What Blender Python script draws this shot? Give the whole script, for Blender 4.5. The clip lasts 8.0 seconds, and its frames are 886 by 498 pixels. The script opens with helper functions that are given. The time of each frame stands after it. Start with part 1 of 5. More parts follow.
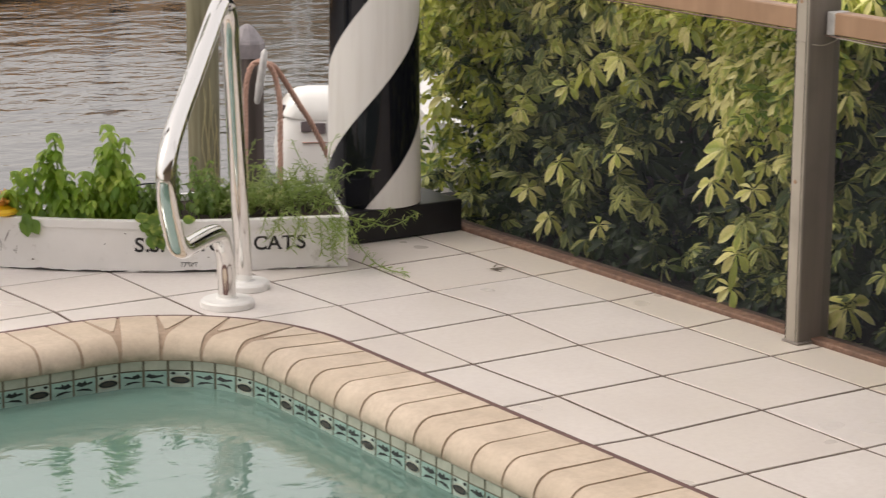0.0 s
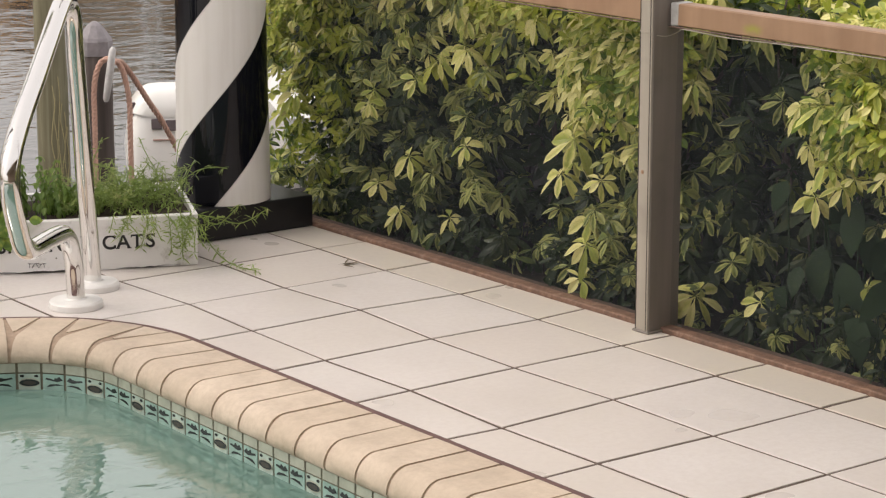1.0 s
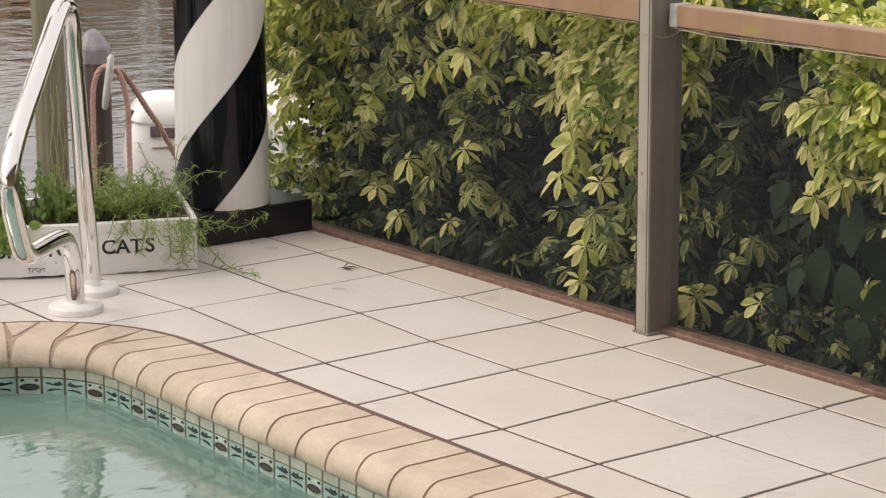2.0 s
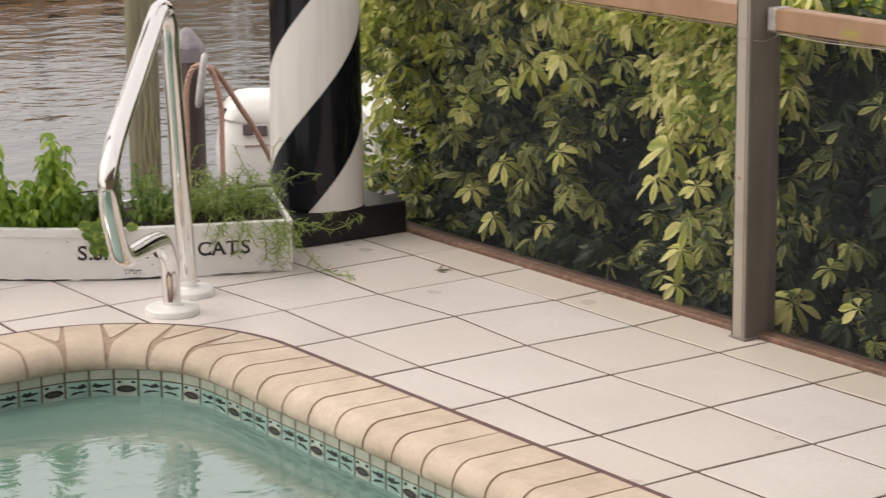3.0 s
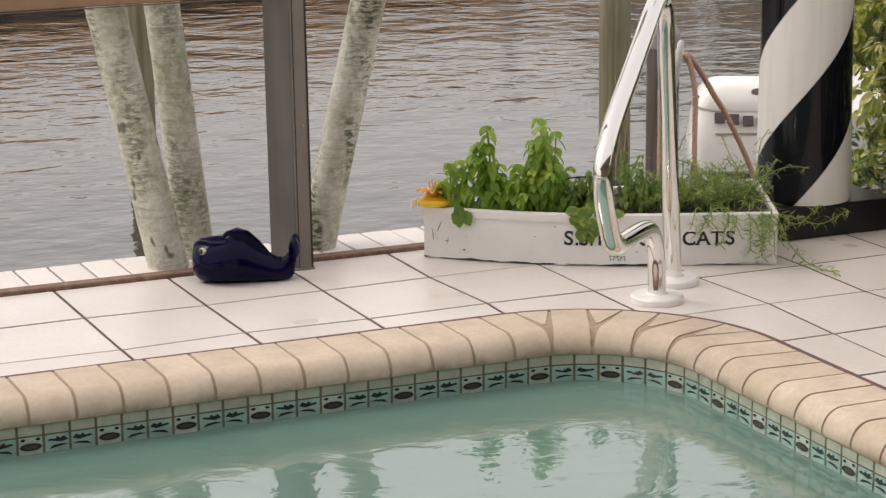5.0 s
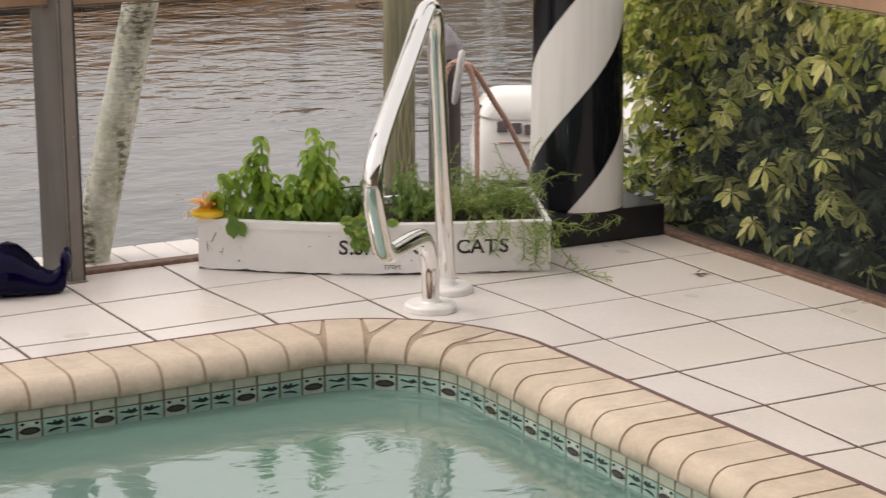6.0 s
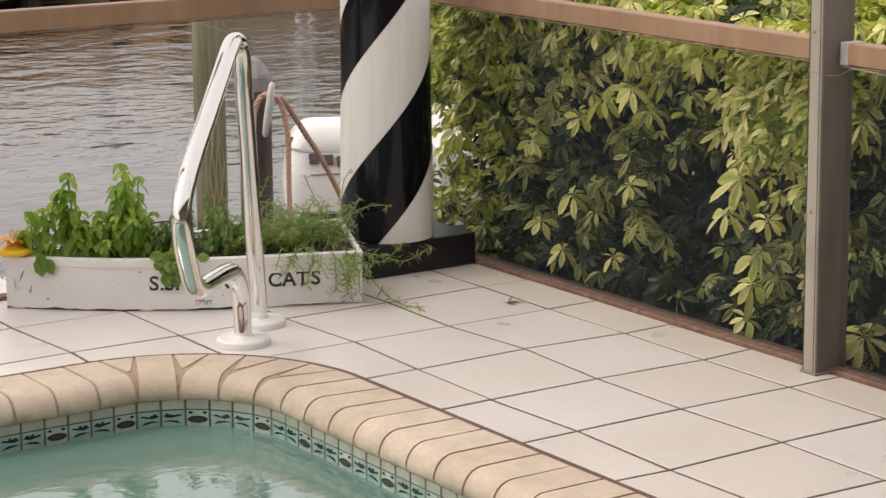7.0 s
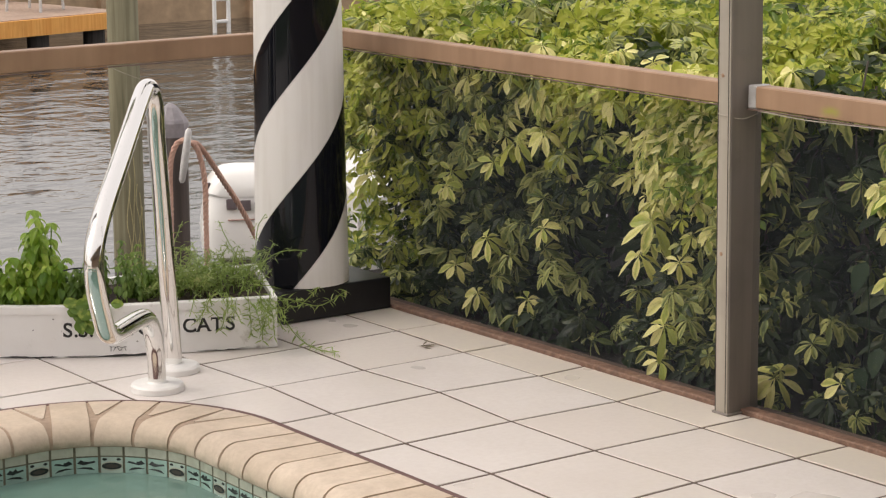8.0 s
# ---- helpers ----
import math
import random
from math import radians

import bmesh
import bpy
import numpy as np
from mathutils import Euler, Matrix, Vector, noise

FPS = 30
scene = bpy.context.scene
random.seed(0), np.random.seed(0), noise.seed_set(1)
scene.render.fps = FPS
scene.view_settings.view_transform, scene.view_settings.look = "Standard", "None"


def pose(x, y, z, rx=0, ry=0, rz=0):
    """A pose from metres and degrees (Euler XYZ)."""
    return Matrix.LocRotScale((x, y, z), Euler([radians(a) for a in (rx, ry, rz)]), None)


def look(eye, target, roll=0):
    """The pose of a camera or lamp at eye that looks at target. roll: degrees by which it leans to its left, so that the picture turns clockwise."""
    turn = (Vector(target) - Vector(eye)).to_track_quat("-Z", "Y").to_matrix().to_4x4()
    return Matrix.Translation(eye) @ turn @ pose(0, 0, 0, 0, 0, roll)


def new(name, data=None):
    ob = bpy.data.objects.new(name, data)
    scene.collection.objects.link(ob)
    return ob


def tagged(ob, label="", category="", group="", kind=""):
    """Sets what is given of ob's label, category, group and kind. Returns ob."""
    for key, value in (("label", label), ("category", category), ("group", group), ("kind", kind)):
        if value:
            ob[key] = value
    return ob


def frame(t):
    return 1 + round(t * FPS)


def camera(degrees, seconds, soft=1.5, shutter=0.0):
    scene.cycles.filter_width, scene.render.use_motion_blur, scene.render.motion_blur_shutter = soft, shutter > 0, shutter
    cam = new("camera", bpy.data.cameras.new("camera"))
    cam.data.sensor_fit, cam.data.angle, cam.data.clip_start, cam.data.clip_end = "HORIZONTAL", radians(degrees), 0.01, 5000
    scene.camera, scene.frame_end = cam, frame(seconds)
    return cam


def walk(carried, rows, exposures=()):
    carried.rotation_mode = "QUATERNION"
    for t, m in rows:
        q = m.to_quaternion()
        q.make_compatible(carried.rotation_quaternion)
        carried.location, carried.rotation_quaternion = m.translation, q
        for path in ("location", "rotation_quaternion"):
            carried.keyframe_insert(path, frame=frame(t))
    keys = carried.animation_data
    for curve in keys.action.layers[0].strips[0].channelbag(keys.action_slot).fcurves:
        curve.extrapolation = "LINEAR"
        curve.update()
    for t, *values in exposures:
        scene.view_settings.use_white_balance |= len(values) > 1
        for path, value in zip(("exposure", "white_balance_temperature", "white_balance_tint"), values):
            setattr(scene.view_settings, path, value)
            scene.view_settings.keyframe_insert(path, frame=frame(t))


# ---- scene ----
cam = camera(22.1, 8.0, soft=1.22, shutter=0.25)
PATH = [
    (0.0, -2.720, -5.033, 1.501, -33.97, -12.85, -0.52),
    (0.2, -2.714, -5.044, 1.493, -35.02, -12.75, -0.59),
    (0.5, -2.692, -5.046, 1.506, -36.38, -12.89, -0.43),
    (1.0, -2.700, -5.036, 1.503, -37.72, -12.99, -0.28),
    (1.2, -2.706, -5.040, 1.490, -37.88, -12.87, -0.28),
    (1.75, -2.704, -5.038, 1.487, -37.97, -12.81, -0.10),
    (2.3, -2.702, -5.035, 1.484, -37.53, -12.75, 0.11),
    (2.5, -2.698, -5.029, 1.506, -37.35, -12.96, 0.24),
    (3.0, -2.712, -5.015, 1.507, -35.60, -12.89, 0.25),
    (3.5, -2.760, -4.997, 1.518, -31.57, -12.89, 0.32),
    (4.0, -2.791, -4.990, 1.515, -26.69, -12.95, 0.87),
    (4.2, -2.802, -4.983, 1.514, -25.25, -13.05, 0.90),
    (4.75, -2.808, -4.982, 1.523, -23.65, -13.17, 0.70),
    (5.3, -2.801, -4.986, 1.531, -25.25, -13.22, 0.36),
    (5.5, -2.789, -5.000, 1.530, -26.26, -13.12, 0.27),
    (6.0, -2.752, -5.003, 1.523, -29.26, -12.97, 0.13),
    (6.5, -2.736, -5.002, 1.518, -31.97, -12.77, 0.17),
    (7.0, -2.739, -5.009, 1.525, -34.04, -12.21, 0.29),
    (7.5, -2.726, -5.009, 1.529, -35.53, -11.51, 0.21),
    (8.0, -2.732, -5.037, 1.527, -36.06, -11.09, 0.32),
]
EXPOSURES = [(0.0, 0.46), (0.5, 0.50), (1.0, 0.52), (2.5, 0.53), (3.5, 0.52), (4.2, 0.45), (6.0, 0.44), (7.0, 0.48), (8.0, 0.53)]
walk(cam, [(t, pose(x, y, z, 90 + pitch, roll, yaw)) for t, x, y, z, yaw, pitch, roll in PATH], EXPOSURES)

# ---- world, sun, exposure ----
world = bpy.data.worlds.new("overcast_sky")
world.use_nodes = True
scene.world = world
SUN_ELEV, SUN_AZ = 52.0, -60.0
wn = world.node_tree.nodes
sky = wn.new("ShaderNodeTexSky")
sky.sky_type, sky.sun_disc = "NISHITA", False
sky.sun_elevation, sky.sun_rotation = radians(SUN_ELEV), radians(SUN_AZ)
sky.dust_density, sky.ozone_density, sky.air_density = 6.0, 0.4, 1.0
haze = wn.new("ShaderNodeMix")
haze.data_type = "RGBA"
haze.inputs[0].default_value = 0.72
haze.inputs[7].default_value = (7.6, 6.95, 6.5, 1)
world.node_tree.links.new(sky.outputs[0], haze.inputs[6])
world.node_tree.links.new(haze.outputs[2], wn["Background"].inputs[0])
wn["Background"].inputs[1].default_value = 0.13
sun = new("sun", bpy.data.lights.new("sun", "SUN"))
sun.data.energy, sun.data.angle, sun.data.color = 0.55, radians(18), (1.0, 0.95, 0.88)
az = radians(SUN_AZ)
sun_dir = Vector((math.sin(az) * math.cos(radians(SUN_ELEV)), math.cos(az) * math.cos(radians(SUN_ELEV)), math.sin(radians(SUN_ELEV))))
sun.matrix_world = look(sun_dir * 30, (0, 0, 0))

# ---- materials ----


class Mat:
    """A node material with short calls for its nodes."""

    def __init__(self, name, rough=0.5, metal=0.0, **values):
        self.m = bpy.data.materials.new(name)
        self.m.use_nodes = True
        self.t = self.m.node_tree
        self.b = self.t.nodes["Principled BSDF"]
        self.b.inputs["Roughness"].default_value = rough
        self.b.inputs["Metallic"].default_value = metal
        for key, value in values.items():
            self.b.inputs[key.replace("_", " ")].default_value = value

    def node(self, kind, **props):
        n = self.t.nodes.new("ShaderNode" + kind)
        for key, value in props.items():
            if key == "operation":
                n.operation = value
            elif key == "data_type":
                n.data_type = value
            elif key == "blend_type":
                n.blend_type = value
        return n

    def link(self, a, b):
        self.t.links.new(a, b)

    def coord(self, scale=(1, 1, 1), world_space=False):
        m = self.node("Mapping")
        m.inputs["Scale"].default_value = scale
        if world_space:
            self.link(self.node("NewGeometry").outputs["Position"], m.inputs[0])
        else:
            self.link(self.node("TexCoord").outputs["Object"], m.inputs[0])
        return m.outputs[0]

    def noise(self, scale, detail=4.0, rough=0.55, vec=None, distort=0.0):
        n = self.node("TexNoise")
        n.inputs["Scale"].default_value, n.inputs["Detail"].default_value = scale, detail
        n.inputs["Roughness"].default_value, n.inputs["Distortion"].default_value = rough, distort
        self.link(vec or self.coord(world_space=True), n.inputs["Vector"])
        return n.outputs[0]

    def ramp(self, fac, *stops):
        n = self.node("ValToRGB")
        e = n.color_ramp.elements
        while len(e) < len(stops):
            e.new(0.5)
        for el, (pos, col) in zip(e, stops):
            el.position = pos
            el.color = (*col, 1) if isinstance(col, tuple) else (col, col, col, 1)
        self.link(fac, n.inputs[0])
        return n.outputs[0]

    def mix(self, fac, a, b, blend="MIX"):
        n = self.node("Mix", data_type="RGBA", blend_type=blend)
        for sock, v in ((n.inputs[0], fac), (n.inputs[6], a), (n.inputs[7], b)):
            if isinstance(v, tuple):
                sock.default_value = (*v, 1)
            elif isinstance(v, (int, float)):
                sock.default_value = v
            else:
                self.link(v, sock)
        return n.outputs[2]

    def math(self, op, a, b=0.0):
        n = self.node("Math", operation=op)
        for sock, v in ((n.inputs[0], a), (n.inputs[1], b)):
            if isinstance(v, (int, float)):
                sock.default_value = v
            else:
                self.link(v, sock)
        return n.outputs[0]

    def rand(self, island=False):
        return self.node("NewGeometry").outputs["Random Per Island"] if island else self.node("ObjectInfo").outputs["Random"]

    def color(self, c):
        if isinstance(c, tuple):
            self.b.inputs["Base Color"].default_value = (*c, 1)
        else:
            self.link(c, self.b.inputs["Base Color"])
        return self

    def rough(self, s):
        self.link(s, self.b.inputs["Roughness"])
        return self

    def bump(self, height, strength=0.3, dist=0.01):
        n = self.node("Bump")
        n.inputs["Strength"].default_value, n.inputs["Distance"].default_value = strength, dist
        self.link(height, n.inputs["Height"])
        self.link(n.outputs[0], self.b.inputs["Normal"])
        return self


def plain(name, col, rough=0.5, metal=0.0, scale=30.0, var=0.18, bump=0.1, **kw):
    """A surface of one colour with fine and coarse unevenness."""
    m = Mat(name, rough, metal, **kw)
    lo, hi = tuple(c * (1 - var) for c in col), tuple(min(1, c * (1 + var)) for c in col)
    fine = m.ramp(m.noise(scale), (0.3, lo), (0.7, hi))
    m.color(m.mix(m.ramp(m.noise(scale * 0.13), (0.35, 0.0), (0.7, 0.35)), fine, tuple(c * 0.8 for c in col)))
    if bump:
        m.bump(m.noise(scale * 4), bump, 0.003)
    return m


def make_tile(name="glazed_floor_tile", dull=(0.73, 0.68, 0.648), clean=(0.79, 0.745, 0.718)):
    m = Mat(name, 0.32)
    base = m.mix(m.rand(), dull, clean)
    cloud = m.ramp(m.noise(5.0, 5), (0.35, 0.0), (0.75, 0.45))
    c = m.mix(cloud, base, (0.66, 0.61, 0.575))
    warm = m.ramp(m.math("FRACT", m.math("MULTIPLY", m.rand(), 7.3)), (0.5, 0.0), (1.0, 0.6))
    c = m.mix(warm, c, (0.70, 0.63, 0.57))
    c = m.mix(m.ramp(m.noise(55.0, 4, 0.7), (0.35, 0.28), (0.6, 0.0)), c, (0.60, 0.54, 0.50))
    m.color(m.mix(m.ramp(m.noise(2.2, 3), (0.5, 0.0), (0.75, 0.35)), c, (0.66, 0.60, 0.55)))
    m.rough(m.ramp(m.noise(3.0, 2), (0.3, 0.26), (0.7, 0.40)))
    return m


def make_coping():
    m = Mat("sand_coloured_coping", 0.7)
    base = m.mix(m.rand(), (0.61, 0.505, 0.395), (0.68, 0.575, 0.465))
    stain = m.ramp(m.noise(11.0, 5), (0.42, 0.0), (0.8, 0.5))
    c = m.mix(stain, base, (0.37, 0.30, 0.225))
    c = m.mix(m.ramp(m.noise(75.0, 4, 0.7), (0.33, 0.24), (0.6, 0.0)), c, (0.36, 0.27, 0.19))
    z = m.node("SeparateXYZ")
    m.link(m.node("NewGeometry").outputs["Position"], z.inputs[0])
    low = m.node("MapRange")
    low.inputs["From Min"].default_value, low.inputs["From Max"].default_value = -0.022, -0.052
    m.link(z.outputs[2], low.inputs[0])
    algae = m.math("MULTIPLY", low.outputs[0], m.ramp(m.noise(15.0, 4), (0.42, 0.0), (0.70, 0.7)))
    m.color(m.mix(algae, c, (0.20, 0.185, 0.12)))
    return m.bump(m.noise(160.0, 4), 0.25, 0.002)


def make_stripes():
    m = Mat("spiral_black_and_white_gloss_paint", 0.22, Coat_Weight=0.05, Specular_IOR_Level=0.3)
    s = m.node("SeparateXYZ")
    m.link(m.node("TexCoord").outputs["Object"], s.inputs[0])
    phi = m.math("ARCTAN2", s.outputs[1], s.outputs[0])
    v = m.math("SUBTRACT", s.outputs[2], m.math("MULTIPLY", phi, 0.1663))
    black, rim = None, None
    for lo, hi in ((0.034, 0.337), (0.651, 0.886), (1.19, 1.45), (1.76, 2.03), (2.3, 2.6)):
        band = m.math("MULTIPLY", m.math("GREATER_THAN", v, lo), m.math("LESS_THAN", v, hi))
        black = band if black is None else m.math("ADD", black, band)
        wide = m.math("MULTIPLY", m.math("GREATER_THAN", v, lo - 0.006), m.math("LESS_THAN", v, hi + 0.006))
        rim = wide if rim is None else m.math("ADD", rim, wide)
    white = m.math("SUBTRACT", 1.0, black)
    dirt = m.ramp(m.noise(1.0, 5, vec=m.coord((30, 30, 2.2))), (0.45, 0.0), (0.85, 0.45))
    wcol = m.mix(dirt, (0.81, 0.79, 0.765), (0.56, 0.52, 0.47))
    bcol = m.mix(m.noise(3.0, 4), (0.003, 0.0035, 0.006), (0.010, 0.011, 0.016))
    line = m.math("MULTIPLY", rim, white)
    c = m.mix(white, bcol, wcol)
    m.color(m.mix(m.math("MULTIPLY", line, 0.35), c, (0.42, 0.39, 0.36)))
    m.rough(m.mix(white, (0.06, 0.06, 0.06), (0.42, 0.42, 0.42)))
    return m.bump(m.noise(1.0, 3, vec=m.coord((40, 40, 4))), 0.08, 0.002)


def make_pool_water():
    m = Mat("pool_water", 0.015, IOR=2.4)
    m.color(m.ramp(m.noise(1.3, 3), (0.3, (0.125, 0.225, 0.190)), (0.7, (0.160, 0.265, 0.226))))
    h = m.math("ADD", m.noise(7.0, 3, vec=m.coord((1.0, 1.3, 1.0), True), distort=0.6), m.math("MULTIPLY", m.noise(26.0, 2), 0.12))
    return m.bump(h, 0.13, 0.02)


def make_canal():
    m = Mat("canal_water", 0.04, IOR=1.5)
    m.color((0.040, 0.040, 0.037))
    v = m.coord((0.95, 1.15, 1.0), True)
    swell = m.math("MULTIPLY", m.noise(1.35, 2, 0.4, vec=v, distort=0.3), 1.05)
    ripple = m.math("MULTIPLY", m.noise(4.2, 2, 0.45, vec=v, distort=0.3), 0.46)
    fine = m.math("MULTIPLY", m.noise(11.0, 2, 0.5, vec=v), 0.15)
    gusts = m.ramp(m.noise(0.16, 2, vec=v), (0.35, 0.6), (0.65, 1.0))
    place = m.node("SeparateXYZ")
    m.link(m.node("NewGeometry").outputs["Position"], place.inputs[0])
    open_water = m.node("MapRange")
    for slot, value in (("From Min", 9.0), ("From Max", 17.0), ("To Min", 0.85), ("To Max", 1.9)):
        open_water.inputs[slot].default_value = value
    m.link(place.outputs[1], open_water.inputs[0])
    h = m.math("MULTIPLY", m.math("ADD", swell, m.math("ADD", ripple, fine)), m.math("MULTIPLY", gusts, open_water.outputs[0]))
    return m.bump(h, 0.52, 0.05)


def make_leaf(name, a, b, yellow, amount, rough=0.4):
    m = Mat(name, rough, Specular_IOR_Level=0.4)
    r = m.rand(True)
    green = m.mix(r, a, b)
    patch = m.math("ADD", m.noise(55.0, 2), m.math("MULTIPLY", m.math("SUBTRACT", m.noise(2.6, 2), 0.5), 1.3))
    patch = m.math("ADD", patch, m.math("MULTIPLY", r, 0.35))
    m.color(m.mix(m.ramp(patch, (1.0 - amount, 0.0), (1.15 - amount, 1.0)), green, yellow))
    m.b.inputs["Subsurface Weight"].default_value = 0.0
    tr = m.node("BsdfTranslucent")
    tr.inputs[0].default_value = (*[min(1, x * 1.6) for x in b], 1)
    mixs = m.node("MixShader")
    mixs.inputs[0].default_value = 0.34
    m.link(m.b.outputs[0], mixs.inputs[1])
    m.link(tr.outputs[0], mixs.inputs[2])
    m.link(mixs.outputs[0], m.t.nodes["Material Output"].inputs[0])
    return m


def make_umbrella(name, heart, mid, margin, cream, rough=0.38):
    """Variegated leaflets: a green heart along the midrib, a paler margin, differing leaf by leaf."""
    m = Mat(name, rough, Specular_IOR_Level=0.45)
    rim = m.node("Attribute")
    rim.attribute_name = "rim"
    leaflet = m.rand(True)
    whorl = m.rand()
    tone = m.math("FRACT", m.math("ADD", m.math("MULTIPLY", leaflet, 0.55), m.math("MULTIPLY", whorl, 3.1)))
    edge = m.math("ADD", rim.outputs["Fac"], m.math("MULTIPLY", m.math("SUBTRACT", m.noise(70.0, 3), 0.5), 1.1))
    edge = m.math("MULTIPLY", edge, m.ramp(m.math("FRACT", m.math("MULTIPLY", leaflet, 5.7)), (0.1, 0.25), (0.9, 0.85)))
    edge = m.math("ADD", edge, m.math("MULTIPLY", m.math("SUBTRACT", tone, 0.4), 0.9))
    edge = m.math("ADD", edge, cream)
    c = m.ramp(edge, (0.18, heart), (0.5, mid), (0.82, margin))
    vein = m.ramp(rim.outputs["Fac"], (0.02, 0.35), (0.12, 0.0))
    c = m.mix(vein, c, tuple(0.55 * x + 0.04 for x in margin))
    c = m.mix(m.ramp(m.noise(190.0, 3), (0.55, 0.0), (0.8, 0.3)), c, tuple(0.5 * x for x in mid))
    spots = m.ramp(m.math("ADD", m.noise(30.0, 2), m.math("MULTIPLY", leaflet, 0.06)), (0.735, 0.0), (0.77, 0.7))
    m.color(m.mix(spots, c, (0.20, 0.13, 0.05)))
    m.rough(m.ramp(m.noise(25.0, 2), (0.3, rough - 0.1), (0.7, rough + 0.15)))
    tr = m.node("BsdfTranslucent")
    tr.inputs[0].default_value = (*[min(1, x * 1.25) for x in mid], 1)
    mixs = m.node("MixShader")
    mixs.inputs[0].default_value = 0.18
    m.link(m.b.outputs[0], mixs.inputs[1])
    m.link(tr.outputs[0], mixs.inputs[2])
    m.link(mixs.outputs[0], m.t.nodes["Material Output"].inputs[0])
    return m


def make_bark():
    m = Mat("ringed_palm_bark", 0.85)
    ring = m.noise(1.0, 2, vec=m.coord((3, 3, 42)))
    fine = m.noise(60.0, 5, 0.7)
    c = m.ramp(fine, (0.3, (0.50, 0.51, 0.43)), (0.62, (0.76, 0.75, 0.67)))
    c = m.mix(m.ramp(m.noise(1.0, 3, vec=m.coord((5, 5, 95))), (0.56, 0.0), (0.66, 0.4)), c, (0.36, 0.35, 0.28))
    lichen = m.math("MULTIPLY", m.ramp(m.noise(5.0, 3), (0.42, 0.0), (0.58, 1.0)), m.ramp(m.noise(45.0, 4, 0.7), (0.4, 0.15), (0.6, 0.75)))
    c = m.mix(lichen, c, (0.30, 0.33, 0.19))
    dashes = m.noise(1.0, 5, 0.7, vec=m.coord((34, 34, 105), True))
    column = m.ramp(m.noise(1.0, 3, vec=m.coord((11, 11, 3.2), True)), (0.46, 0.0), (0.60, 1.0))
    dark = m.math("MULTIPLY", m.ramp(dashes, (0.47, 0.0), (0.56, 0.9)), column)
    dark = m.math("MULTIPLY", dark, m.ramp(m.rand(), (0.1, 0.55), (0.7, 1.0)))
    c = m.mix(dark, c, (0.085, 0.085, 0.06))
    blot = m.ramp(m.noise(1.0, 2, vec=m.coord((13, 13, 8), True)), (0.70, 0.0), (0.73, 0.8))
    m.color(m.mix(blot, c, (0.10, 0.085, 0.065)))
    return m.bump(m.math("ADD", ring, m.math("MULTIPLY", fine, 0.5)), 0.5, 0.006)


def make_wood(name, a, b, rough=0.8):
    m = Mat(name, rough)
    g = m.noise(1.0, 6, vec=m.coord((30, 30, 1.4)), distort=0.4)
    c = m.ramp(g, (0.3, a), (0.7, b))
    m.color(m.mix(m.ramp(m.noise(2.0), (0.4, 0.0), (0.7, 0.4)), c, tuple(x * 0.6 for x in a)))
    return m.bump(g, 0.4, 0.01)


def make_aluminium(name, a, b):
    m = Mat(name, 0.5, 0.0, Specular_IOR_Level=0.5)
    c = m.ramp(m.noise(1.0, 5, vec=m.coord((14, 14, 1.1))), (0.3, a), (0.75, b))
    dirt = m.ramp(m.noise(7.0, 5), (0.5, 0.0), (0.75, 0.4))
    m.color(m.mix(dirt, c, tuple(x * 0.55 for x in a)))
    return m.bump(m.noise(180.0), 0.08, 0.001)


def make_screen():
    m = Mat("insect_screen_mesh", 0.8)
    m.color((0.080, 0.091, 0.108))
    tr = m.node("BsdfTransparent")
    mixs = m.node("MixShader")
    mixs.inputs[0].default_value = 0.16
    m.link(tr.outputs[0], mixs.inputs[1])
    m.link(m.b.outputs[0], mixs.inputs[2])
    m.link(mixs.outputs[0], m.t.nodes["Material Output"].inputs[0])
    return m


def make_hull_paint():
    m = Mat("chipped_white_paint", 0.45)
    c = m.ramp(m.noise(6.0, 4), (0.3, (0.74, 0.73, 0.71)), (0.7, (0.82, 0.81, 0.80)))
    grime = m.ramp(m.noise(28.0, 6, 0.65), (0.56, 0.0), (0.68, 0.7))
    grime = m.math("MULTIPLY", grime, m.ramp(m.noise(4.0, 2), (0.45, 0.0), (0.65, 1.0)))
    c = m.mix(grime, c, (0.30, 0.27, 0.22))
    chip = m.ramp(m.noise(55.0, 3), (0.73, 0.0), (0.75, 1.0))
    z = m.node("SeparateXYZ")
    m.link(m.node("NewGeometry").outputs["Position"], z.inputs[0])
    rot = m.math("MULTIPLY", m.math("LESS_THAN", m.math("ADD", z.outputs[2], m.math("MULTIPLY", m.noise(16.0, 4), 0.02)), 0.0155), m.ramp(m.noise(7.0, 2), (0.4, 0.0), (0.5, 1.0)))
    c = m.mix(rot, c, (0.03, 0.027, 0.025))
    m.color(m.mix(chip, c, (0.06, 0.055, 0.05)))
    return m.bump(m.noise(40.0), 0.15, 0.002)


M_TILE, M_COPING, M_STRIPE = make_tile(), make_coping(), make_stripes()
M_TILE_EDGE = make_tile("yellowish_floor_tile", (0.70, 0.64, 0.55), (0.76, 0.70, 0.61))
M_GROUT = plain("brown_grout", (0.125, 0.09, 0.072), 0.9, scale=60)
M_MORTAR = plain("coping_mortar", (0.39, 0.295, 0.22), 0.9, scale=60)
M_MASTIC = plain("dark_mastic_joint", (0.15, 0.085, 0.078), 0.8, scale=40)
M_POOLTILE = plain("pale_waterline_tile", (0.42, 0.44, 0.36), 0.2, scale=25, bump=0.02)
M_POOLPLAQUE = plain("pale_teal_waterline_tile", (0.43, 0.53, 0.47), 0.15, scale=25, bump=0.02)
